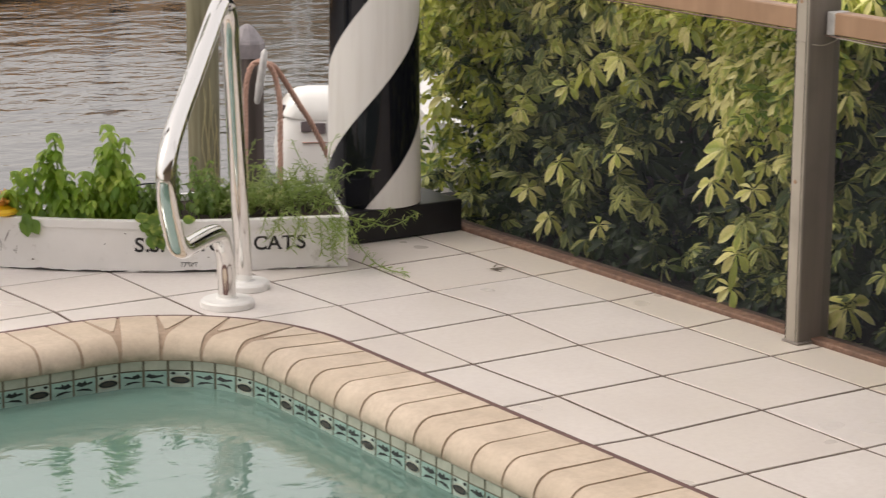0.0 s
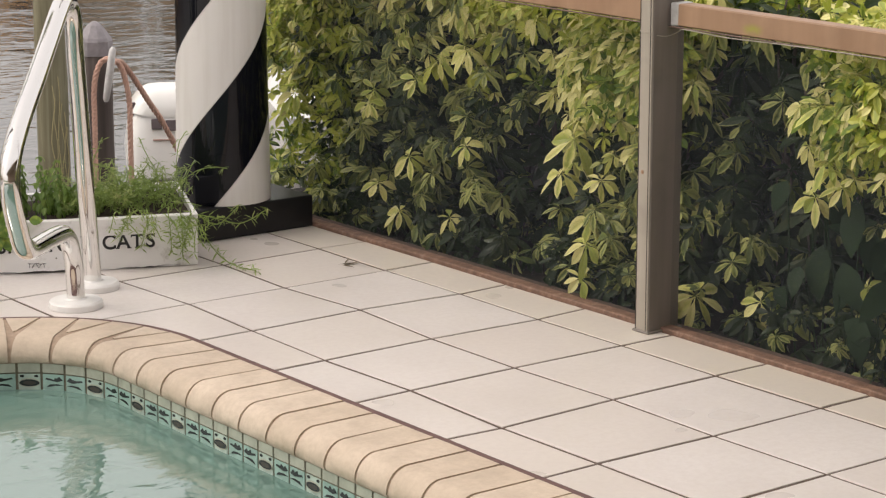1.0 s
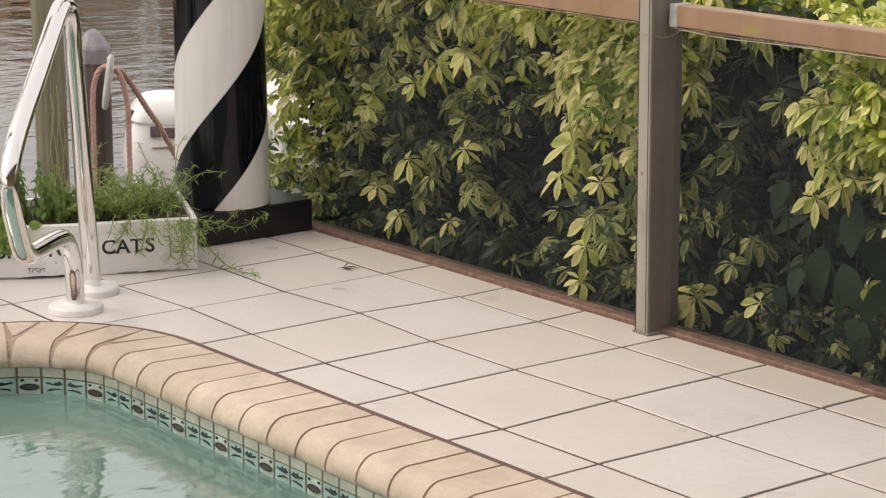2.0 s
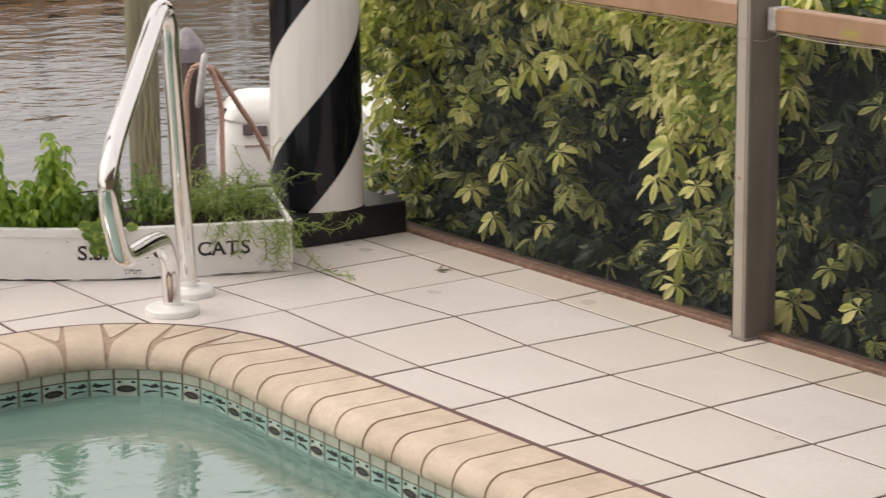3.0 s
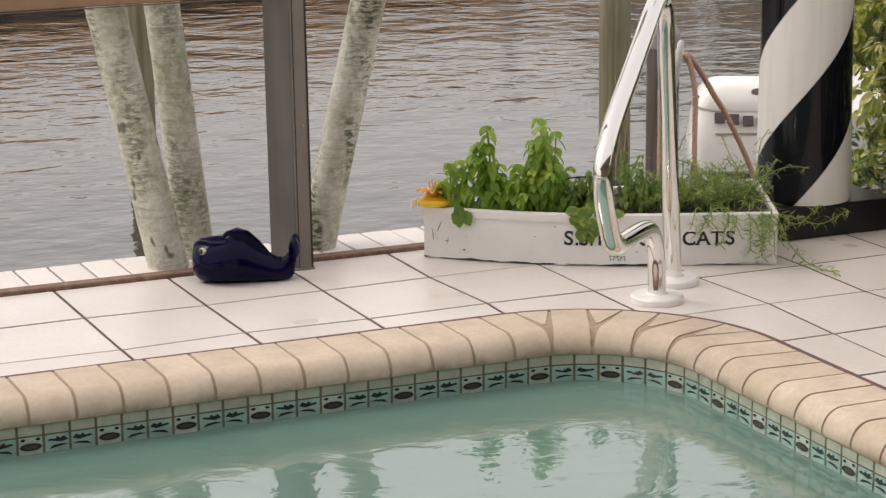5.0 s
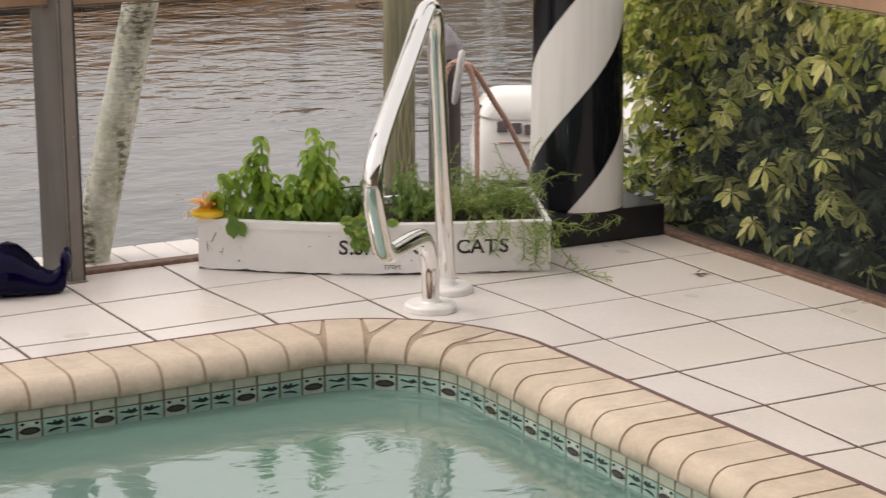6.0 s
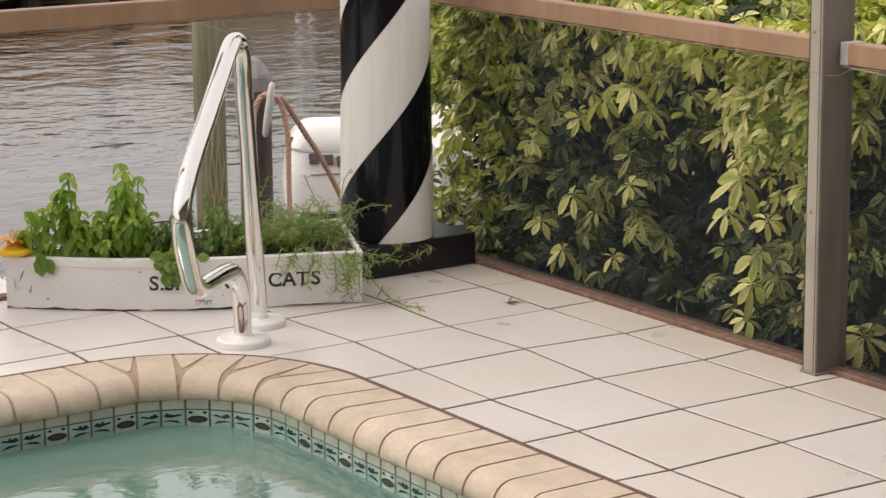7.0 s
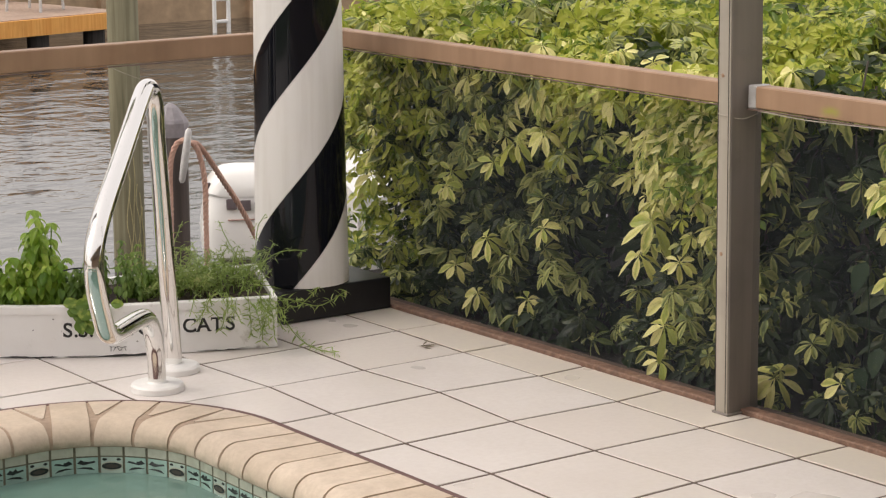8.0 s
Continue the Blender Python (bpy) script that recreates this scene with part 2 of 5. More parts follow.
M_POOLTEAL = plain("teal_waterline_tile", (0.31, 0.46, 0.41), 0.15, scale=25, bump=0.02)
M_MOTIF = plain("dark_glaze_motif", (0.025, 0.03, 0.03), 0.25, scale=40, bump=0)
M_MOTIFCORE = plain("brown_glaze_motif", (0.055, 0.05, 0.042), 0.25, scale=40, bump=0)
M_TILEGROUT = plain("green_stained_grout", (0.15, 0.14, 0.10), 0.9, scale=60)
M_PLASTER = plain("pool_plaster", (0.45, 0.58, 0.52), 0.8, scale=8)
M_POOLWATER, M_CANAL = make_pool_water(), make_canal()
M_BRONZE = make_aluminium("bronze_aluminium", (0.178, 0.155, 0.137), (0.27, 0.237, 0.21))
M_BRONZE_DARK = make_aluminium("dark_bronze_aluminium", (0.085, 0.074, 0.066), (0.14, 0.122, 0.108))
M_RAILTAN = make_aluminium("weathered_tan_aluminium", (0.30, 0.183, 0.11), (0.40, 0.255, 0.16))
RAIL_STAIN = M_RAILTAN.node("Mapping")
RAIL_STAIN.inputs["Location"].default_value = (0, 1.245 / 0.042, -0.803 / 0.017)
RAIL_STAIN.inputs["Scale"].default_value = (0.0, 1 / 0.042, 1 / 0.017)
M_RAILTAN.link(M_RAILTAN.node("NewGeometry").outputs["Position"], RAIL_STAIN.inputs[0])
away = M_RAILTAN.node("VectorMath")
away.operation = "LENGTH"
M_RAILTAN.link(RAIL_STAIN.outputs[0], away.inputs[0])
green = M_RAILTAN.math("MULTIPLY", M_RAILTAN.ramp(away.outputs["Value"], (0.2, 0.95), (1.0, 0.0)), M_RAILTAN.ramp(M_RAILTAN.noise(55.0, 4), (0.3, 0.3), (0.65, 1.0)))
bare = M_RAILTAN.b.inputs["Base Color"].links[0].from_socket
M_RAILTAN.color(M_RAILTAN.mix(green, bare, (0.31, 0.31, 0.04)))
M_CURB = make_aluminium("rusty_brown_sill", (0.12, 0.08, 0.062), (0.21, 0.14, 0.11))
# dark colour for the spline grooves and the shadow gap beside them
M_SLOT = plain("dark_shadow_groove", (0.032, 0.026, 0.022), 0.8, scale=40, bump=0)
M_GREYMETAL = plain("dull_grey_metal", (0.58, 0.57, 0.56), 0.45, 0.3, scale=40)
M_SILL = Mat("flaking_rusty_brown_paint", 0.7)
flakes = M_SILL.ramp(M_SILL.noise(45.0, 5, 0.7), (0.35, (0.135, 0.080, 0.056)), (0.55, (0.235, 0.135, 0.092)), (0.75, (0.36, 0.27, 0.215)))
M_SILL.color(M_SILL.mix(M_SILL.ramp(M_SILL.noise(6.0, 3), (0.4, 0.0), (0.7, 0.5)), flakes, (0.13, 0.085, 0.066))).bump(M_SILL.noise(70.0, 4), 0.5, 0.003)
M_STRIP = make_aluminium("grey_tan_aluminium", (0.33, 0.295, 0.245), (0.45, 0.41, 0.345))
M_SCREEN = make_screen()
M_BLACK = plain("glossy_black_paint", (0.013, 0.013, 0.015), 0.38, scale=20, Specular_IOR_Level=0.4)
M_HULL = make_hull_paint()
M_GREYWOOD = plain("bare_grey_wood", (0.17, 0.15, 0.13), 0.9, scale=80)
M_CHROME = Mat("polished_stainless", 0.06, 1.0).color((0.78, 0.77, 0.75))
M_CHROME.rough(M_CHROME.ramp(M_CHROME.noise(25.0, 5), (0.4, 0.04), (0.8, 0.22)))
M_PLASTIC = plain("white_plastic", (0.88, 0.87, 0.85), 0.35, scale=20, var=0.06)
M_INK = plain("black_lettering", (0.02, 0.02, 0.02), 0.6, scale=60, bump=0)
M_SOIL = plain("dark_potting_soil", (0.045, 0.032, 0.022), 0.95, scale=90, var=0.5, bump=0.8)
M_EARTH = plain("leaf_litter_earth", (0.022, 0.018, 0.014), 0.95, scale=25, var=0.5, bump=0.8)
M_NAVY = plain("navy_glazed_ceramic", (0.0024, 0.0010, 0.023), 0.05, scale=18, var=0.3, bump=0.0, Specular_IOR_Level=0.12)
M_EYE = plain("pale_glaze", (0.6, 0.57, 0.5), 0.2, bump=0)
M_BARK = make_bark()
M_PILING = make_wood("greenish_treated_timber", (0.14, 0.128, 0.075), (0.285, 0.262, 0.17))
M_STRAW = plain("dry_straw", (0.46, 0.40, 0.22), 0.9, scale=60, var=0.25, bump=0)
M_DARKPILE = make_wood("tarred_timber", (0.025, 0.022, 0.02), (0.07, 0.06, 0.055))
M_CAP = plain("grey_plastic_cap", (0.26, 0.24, 0.255), 0.5)
M_OLDPILE = make_wood("weathered_dark_timber", (0.06, 0.048, 0.042), (0.13, 0.105, 0.095))
M_ROPE = plain("faded_orange_rope", (0.55, 0.35, 0.275), 0.9, scale=120, var=0.3, bump=0.5)
M_GELCOAT = plain("white_gelcoat", (0.88, 0.87, 0.84), 0.15, scale=6, var=0.04, bump=0)
M_BRICKRED = plain("dull_red_stripe", (0.42, 0.27, 0.23), 0.4, bump=0)
M_MARK = plain("grey_marking", (0.11, 0.085, 0.09), 0.4, bump=0)
M_SEAWALL = plain("tan_concrete", (0.42, 0.30, 0.19), 0.9, scale=5, var=0.25)
M_ORANGE = make_wood("orange_stained_timber", (0.70, 0.30, 0.06), (0.88, 0.46, 0.13))
M_DOCKTOP = make_wood("grey_brown_decking", (0.34, 0.24, 0.18), (0.48, 0.36, 0.28))
M_STUCCO = plain("tan_stucco", (0.32, 0.245, 0.185), 0.9, scale=14)
M_GRASS = plain("far_lawn", (0.07, 0.12, 0.03), 0.95, scale=2.0, var=0.4)
M_STEM = plain("brown_stem", (0.13, 0.112, 0.095), 0.9, scale=40, var=0.3)
M_DRYLEAF = plain("dry_brown_leaf", (0.115, 0.085, 0.048), 0.8, scale=60, var=0.35)
M_HEDGE = make_umbrella("variegated_umbrella_leaf", (0.030, 0.058, 0.017), (0.150, 0.196, 0.050), (0.50, 0.515, 0.17), 0.12)
# cream variegation, made paler still for whorls that catch the light
M_HEDGE_PALE = make_umbrella("lit_cream_variegated_umbrella_leaf", (0.37, 0.45, 0.09), (0.70, 0.70, 0.20), (0.88, 0.83, 0.36), 0.28)
# dark leaf; the hedge's inner shade is put into this colour
M_LEAF_DARK = make_leaf("dark_and_shaded_leaf", (0.019, 0.034, 0.014), (0.042, 0.068, 0.026), (0.075, 0.092, 0.036), 0.1)
M_BROAD = make_leaf("dark_broad_leaf", (0.010, 0.030, 0.009), (0.028, 0.064, 0.019), (0.06, 0.09, 0.03), 0.1, 0.62)
# new growth, also the colour given to leaves that look lit
M_HEDGE_NEW_LIT = make_leaf("lit_yellow_new_growth_leaf", (0.07, 0.135, 0.018), (0.21, 0.295, 0.04), (0.56, 0.57, 0.10), 0.46)
M_MINT = make_leaf("bright_herb_leaf", (0.085, 0.175, 0.022), (0.33, 0.47, 0.07), (0.42, 0.48, 0.10), 0.20)
M_FERN = make_leaf("feathery_fern_leaf", (0.12, 0.18, 0.042), (0.31, 0.40, 0.115), (0.40, 0.38, 0.17), 0.2)
M_GRASSY = make_leaf("creeping_green_leaf", (0.08, 0.145, 0.03), (0.22, 0.32, 0.075), (0.2, 0.26, 0.06), 0.1)
M_TRAIL = make_leaf("green_trailing_leaf", (0.05, 0.11, 0.018), (0.17, 0.275, 0.05), (0.36, 0.42, 0.09), 0.12)
M_YELLOW = plain("yellow_plastic", (0.80, 0.50, 0.015), 0.35, scale=30, var=0.1, bump=0)
M_PETAL = plain("orange_petal", (0.80, 0.36, 0.07), 0.5, scale=60, var=0.3, bump=0)

# ---- mesh helpers ----


def mesh_of(name, bm, material, smooth=False):
    me = bpy.data.meshes.new(name)
    bm.normal_update()
    bm.to_mesh(me)
    bm.free()
    me.materials.append(material.m)
    if smooth:
        me.shade_smooth()
        me.set_sharp_from_angle(angle=radians(40))
    return me


def part(name, bm, material, parent=None, label="", smooth=False, at=None):
    """One mesh object, linked under its thing, part or piece of the setting."""
    ob = new(name, mesh_of(name, bm, material, smooth))
    if at is not None:
        ob.matrix_world = at
    if parent is not None:
        ob.parent = parent
    return tagged(ob, label)


def thing(name, label, category, at=(0, 0, 0), rz=0.0, group=""):
    ob = new(name)
    ob.empty_display_size = 0.05
    ob.matrix_world = pose(*at, 0, 0, rz)
    return tagged(ob, label, category, group)


def box(bm, x0, y0, z0, x1, y1, z1, bevel=0.0, seg=1):
    got = bmesh.ops.create_cube(bm, size=1.0, matrix=Matrix.LocRotScale(((x0 + x1) / 2, (y0 + y1) / 2, (z0 + z1) / 2), None, (abs(x1 - x0), abs(y1 - y0), abs(z1 - z0))))
    if bevel:
        vs = set(got["verts"])
        bmesh.ops.bevel(bm, geom=[e for e in bm.edges if e.verts[0] in vs and e.verts[1] in vs], offset=bevel, segments=seg, affect="EDGES", profile=0.5)
    return bm


def rings(bm, loops, closed=True, caps=True):
    """Skin a list of loops of equally many points."""
    rows = [[bm.verts.new(p) for p in loop] for loop in loops]
    n = len(rows[0])
    for a, b in zip(rows, rows[1:]):
        for i in range(n if closed else n - 1):
            bm.faces.new((a[i], a[(i + 1) % n], b[(i + 1) % n], b[i]))
    if caps:
        bm.faces.new(rows[0][::-1])
        bm.faces.new(rows[-1])
    return rows


def tube(bm, pts, radius, seg=12, caps=True):
    pts = [Vector(p) for p in pts]
    rad = radius if isinstance(radius, (list, tuple)) else [radius] * len(pts)
    loops, side = [], None
    for i, p in enumerate(pts):
        d = (pts[min(i + 1, len(pts) - 1)] - pts[max(i - 1, 0)]).normalized()
        if side is None:
            side = d.orthogonal().normalized()
        side = (side - d * side.dot(d)).normalized()
        up = d.cross(side)
        loops.append([p + (side * math.cos(2 * math.pi * k / seg) + up * math.sin(2 * math.pi * k / seg)) * rad[i] for k in range(seg)])
    rings(bm, loops, True, caps)
    return bm


def lathe(bm, prof, seg=32, centre=(0, 0, 0)):
    c = Vector(centre)
    rings(bm, [[c + Vector((r * math.cos(2 * math.pi * k / seg), r * math.sin(2 * math.pi * k / seg), z)) for k in range(seg)] for r, z in prof])
    return bm


BM = bmesh.new

# ---- the setting ----
S = 0.333                      # tile pitch
XW, YW = 1.165, 0.985          # inner lines of the two screen walls
PX, PY, PR = 0.158, 0.196, 0.505  # outer line of the coping and its corner radius
CX, CY = PX - PR, PY - PR
WATER, CANAL = -0.128, -1.5
COPE = 0.215


def structure(ob, label, category="structure"):
    return tagged(ob, label, category, kind="structure")


deck = BM()
box(deck, -8, 0.05, -0.3, XW + 0.1, YW + 0.08, -0.0025)
box(deck, 0.045, -9, -0.3, XW + 0.1, 0.05, -0.0025)
box(deck, -8, -9, -0.3, 0.0, -4.1, -0.0025)
box(deck, -8, -4.1, -0.3, -4.6, 0.0, -0.0025)
floor = structure(part("floor", deck, M_GROUT), "pale square tiled pool deck with brown grout joints", "floor")


def cope_point(s, inset):
    """Along the coping: s = 0 at the middle of the corner, negative along the back side."""
    arc = PR * math.pi / 4
    if s < -arc:
        return Vector((CX + (s + arc), PY - inset, 0)), Vector((0, -1, 0))
    if s > arc:
        return Vector((PX - inset, CY - (s - arc), 0)), Vector((-1, 0, 0))
    a = math.pi / 4 - s / PR
    n = Vector((math.cos(a), math.sin(a), 0))
    return Vector((CX, CY, 0)) + n * (PR - inset), -n


# coping profile: inset from the deck joint, height
def cope_profile(n=8, wide=COPE, dz=0.0):
    prof = [(0.0, -0.055), (0.0, 0.002), (0.004, 0.006)]
    r = 0.054
    for k in range(n + 1):
        a = math.pi / 2 - math.pi / 2 * k / n
        prof.append((wide - r + r * math.cos(a), 0.006 - r + r * math.sin(a)))
    prof.append((wide - 0.004, -0.056))
    prof.append((wide - 0.05, -0.058))
    return [(i, z + dz) for i, z in prof]


PROF = cope_profile()
coping = BM()
rings(coping, [[cope_point(s, i + 0.001)[0] + Vector((0, 0, z)) for i, z in cope_profile(8, COPE - 0.004, -0.003)] for s in np.linspace(-4.6, 4.2, 200)])
coping_bed = structure(part("coping", coping, M_MORTAR, smooth=True), "sand-coloured bullnose coping round the pool edge", "coping")

for x0, y0, x1, y1 in ((-4.75, -4.15, 0.17, -3.88), (-4.75, -3.88, -4.38, 0.19)):
    edge = BM()
    box(edge, x0, y0, -0.06, x1, y1, 0.005, 0.02, 3)
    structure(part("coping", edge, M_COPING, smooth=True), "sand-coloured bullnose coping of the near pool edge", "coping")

joint = BM()
rings(joint, [[cope_point(s, -0.019)[0] + Vector((0, 0, z)) for z in (-0.02, 0.0025)] + [cope_point(s, 0.002)[0] + Vector((0, 0, z)) for z in (0.0035, -0.02)] for s in np.linspace(-4.6, 4.2, 300)])
structure(part("trim", joint, M_MASTIC), "dark mastic joint between deck tiles and coping", "trim")

# pool shell, its waterline band and the water
shell = BM()
line = [cope_point(s, COPE - 0.02)[0] for s in np.linspace(-4.5, 4.5, 160)]
rings(shell, [[p + Vector((0, 0, z)) for p in line] for z in (-0.05, -1.4)], closed=False, caps=False)
bottom = [shell.verts.new(p + Vector((0, 0, -1.4))) for p in line] + [shell.verts.new((-4.2, -4.1, -1.4))]
shell.faces.new(bottom)
box(shell, -4.6, -4.1, -1.4, 0.1, -3.9, -0.05)

box(shell, -4.6, -4.0, -1.4, -4.4, 0.1, -0.05)
structure(part("pool_wall", shell, M_PLASTER), "pale green plastered pool shell", "pool wall")
water = BM()
loop = [water.verts.new(p + Vector((0, 0, WATER))) for p in line] + [water.verts.new((-4.4, -3.9, WATER))]
water.faces.new(loop)
structure(part("water", water, M_POOLWATER), "calm green-tinted swimming pool water", "water")

# sills under the screens
sill = BM()
box(sill, -8, YW, -0.005, XW + 0.07, YW + 0.045, 0.012, 0.003)
structure(part("trim", sill, M_SILL), "brown weathered aluminium sill of the back screen wall", "sill")
sill = BM()
box(sill, XW, -9, -0.005, XW + 0.042, YW - 0.002, 0.012, 0.003)
structure(part("trim", sill, M_SILL), "rust-stained brown sill of the side screen wall", "sill")

# brick edging beyond the back sill, on top of the seawall
edging = BM()
box(edging, -8, YW + 0.046, -0.3, 1.2, 1.325, -0.016)
seawall_cap = structure(part("pavement", edging, M_GROUT), "pale brick edging strip on the seawall", "edging")
cap = BM()
box(cap, -8, 1.0, -2.6, 4.6, 1.31, -0.31)
structure(part("wall_seawall", cap, M_SEAWALL), "concrete seawall at the canal", "seawall")

# earth under the hedge and round the place
earth = BM()
box(earth, XW + 0.043, -12, -0.9, 9.0, 1.24, -0.03)
structure(part("ground", earth, M_EARTH), "dark earth with leaf litter under the hedge", "ground")
ground = BM()
box(ground, -40, -60, -3.0, 40, -9, -0.35)
box(ground, -40, -9, -3.0, -8, 1.3, -0.35)
box(ground, 9, -9, -3.0, 40, 1.2, -0.35)
structure(part("ground", ground, M_GRASS), "plain lawn round the house", "ground")
canal = BM()
box(canal, -400, 1.2, CANAL - 1.0, 400, 400, CANAL)
structure(part("water", canal, M_CANAL), "grey rippled canal water", "canal")
# unseen wall, added to close the place and darken reflections
house = BM()
box(house, -9, -7.3, -0.3, 6, -7.0, 2.75)
structure(part("wall_house", house, M_STUCCO), "unseen tan stucco house wall behind the pool", "wall")
# unseen porch roof, added to block the sky behind the pool
roof = BM()
box(roof, -9, -7.3, 2.75, 6, -3.7, 2.95)
structure(part("ceiling", roof, M_STUCCO), "unseen plain porch ceiling that blocks the sky", "ceiling")

# far bank
FARY = 23.4
bank = BM()
box(bank, -120, FARY, CANAL - 1, 160, FARY + 0.5, -0.15)
for k in range(-20, 40):
    box(bank, k * 2.4, FARY - 0.12, CANAL - 1, k * 2.4 + 0.3, FARY, -0.2)
structure(part("wall_far_bank", bank, M_SEAWALL), "tan concrete seawall on the far bank", "seawall")
lawn = BM()
box(lawn, -200, FARY + 0.5, CANAL - 1, 300, 300, -0.25)
structure(part("ground", lawn, M_GRASS), "lawn on the far bank", "ground")


# ---- screen enclosure: posts, rails, screens ----
def post(name, x0, y0, x1, y1, groove, label, metal=M_BRONZE, strip=M_STRIP):
    """A hollow-section upright with a screen groove on its narrow face."""
    t = thing(name, label, "post", (x0, y0, 0), group="screen enclosure posts")
    # the uprights stand a little out of plumb
    t.matrix_world = pose(x0, y0, 0) @ Matrix(((1, 0, -0.012, 0), (0, 1, 0.008, 0), (0, 0, 1, 0), (0, 0, 0, 1))).to_quaternion().to_matrix().to_4x4()
    bm = BM()
    box(bm, 0, 0, 0, x1 - x0, y1 - y0, 2.6, 0.003)
    part("upright", bm, metal, t)
    c = BM()
    if groove == "x":
        box(c, -0.002, 0.0102, 0.006, 0.0, y1 - y0 - 0.0042, 2.58)
        box(c, -0.002, 0.002, 0.006, 0.0, 0.0065, 2.58)
    else:
        box(c, 0.0102, -0.002, 0.006, x1 - x0 - 0.0042, 0.0, 2.58)
        box(c, 0.002, -0.002, 0.006, 0.0065, 0.0, 2.58)
    part("face_strip", c, strip, t, "paler grey-tan face strip")
    # two dark strips: the groove, and the shadow gap at the far edge
    g = BM()
    if groove == "x":
        box(g, -0.0012, 0.0066, 0.004, 0.001, 0.0101, 2.59)
        box(g, -0.0022, y1 - y0 - 0.0041, 0.004, 0.001, y1 - y0 - 0.0004, 2.59)
    else:
        box(g, 0.0066, -0.0012, 0.004, 0.0101, 0.001, 2.59)
        box(g, x1 - x0 - 0.0041, -0.0022, 0.004, x1 - x0 + 0.0022, 0.004, 2.59)
    part("spline_groove", g, M_SLOT, t, "dark strip for the spline groove and its shadow gap")
    for z in (0.415, 0.865, 1.5):
        r = BM()
        m = pose(0, 0, 0, 0, -90, 0) if groove == "x" else pose(0, 0, 0, 90, 0, 0)
        lathe(r, [(0.0055, 0.0), (0.005, 0.003), (0.0025, 0.0045)], 10)
        w = ((y1 - y0) if groove == "x" else (x1 - x0)) * 0.62
        bmesh.ops.transform(r, matrix=Matrix.Translation((0, w, z) if groove == "x" else (w, 0, z)) @ m, verts=r.verts)
        part("rivet", r, M_RAILTAN, t, "small round rivet", smooth=True)
    f = BM()
    box(f, -0.008, -0.008, 0.0005, x1 - x0 + 0.006, y1 - y0 + 0.006, 0.006, 0.002)
    part("base_plate", f, M_BRONZE, t)
    return t


post("screen_post", 1.122, -0.957, 1.228, -0.910, "x", "bronze aluminium screen post with riveted edge")
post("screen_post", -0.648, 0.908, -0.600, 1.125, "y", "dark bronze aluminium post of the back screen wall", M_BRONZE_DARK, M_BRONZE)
post("screen_post", 1.122, -3.4, 1.228, -3.353, "x", "bronze aluminium screen post with riveted edge")
post("screen_post", -3.3, 0.908, -3.252, 1.125, "y", "dark bronze aluminium post of the back screen wall")


def rail(x0, y0, x1, y1, z0, z1, label):
    t = thing("chair_rail", label, "rail", ((x0 + x1) / 2, (y0 + y1) / 2, z0), group="screen enclosure rails")
    bm = BM()
    hx, hy = (x1 - x0) / 2, (y1 - y0) / 2
    box(bm, -hx, -hy, 0, hx, hy, z1 - z0, 0.003)
    part("bar", bm, M_RAILTAN, t)
    s = BM()
    if hx > hy:
        tube(s, [(-hx, -hy - 0.002, -0.003), (0, -hy - 0.002, -0.004), (hx, -hy - 0.002, -0.003)], 0.0022, 6)
    else:
        tube(s, [(-hx - 0.002, -hy, -0.003), (-hx - 0.002, 0, -0.004), (-hx - 0.002, hy, -0.003)], 0.0022, 6)
    part("spline", s, M_CURB, t, "thin dark screen spline")
    return t


rail(XW, -0.909, XW + 0.05, 0.93, 0.785, 0.84, "weathered tan aluminium chair rail of the side screen")
smudged = rail(XW, -3.352, XW + 0.05, -0.962, 0.785, 0.84, "weathered tan aluminium chair rail with a green smudge")
bm = BM()
box(bm, -0.0265, 1.165, -0.0015, 0.0265, 1.1945, 0.0565, 0.003)
part("end_clip", bm, M_GREYMETAL, smudged, "scuffed bare metal end of the rail")
rail(-0.599, YW, 1.12, YW + 0.05, 0.77, 0.833, "brown aluminium chair rail of the back screen")
rail(-3.25, YW, -0.649, YW + 0.05, 0.775, 0.837, "brown aluminium chair rail of the back screen")


def screen(pts, label):
    bm = BM()
    bm.faces.new([bm.verts.new(p) for p in pts])
    bmesh.ops.solidify(bm, geom=bm.faces[:], thickness=0.0006)
    structure(part("screen", bm, M_SCREEN), label, "screen")


SX = XW + 0.03
for ya, yb in ((-3.35, -0.96), (-0.908, 0.92)):
    screen([(SX, ya, 0.016), (SX, yb, 0.016), (SX, yb, 0.784), (SX, ya, 0.784)], "fine dark insect screen in the lower panel")

# ---- hand rail ----
def smooth_path(pts, n=6):
    """A curve through all the points."""
    out = []
    q = [pts[0]] + list(pts) + [pts[-1]]
    for a, b, c, d in zip(q, q[1:], q[2:], q[3:]):
        for k in range(n):
            t = k / n
            out.append(0.5 * ((2 * b) + (c - a) * t + (2 * a - 5 * b + 4 * c - d) * t * t + (3 * b - a - 3 * c + d) * t ** 3))
    out.append(pts[-1])
    return out


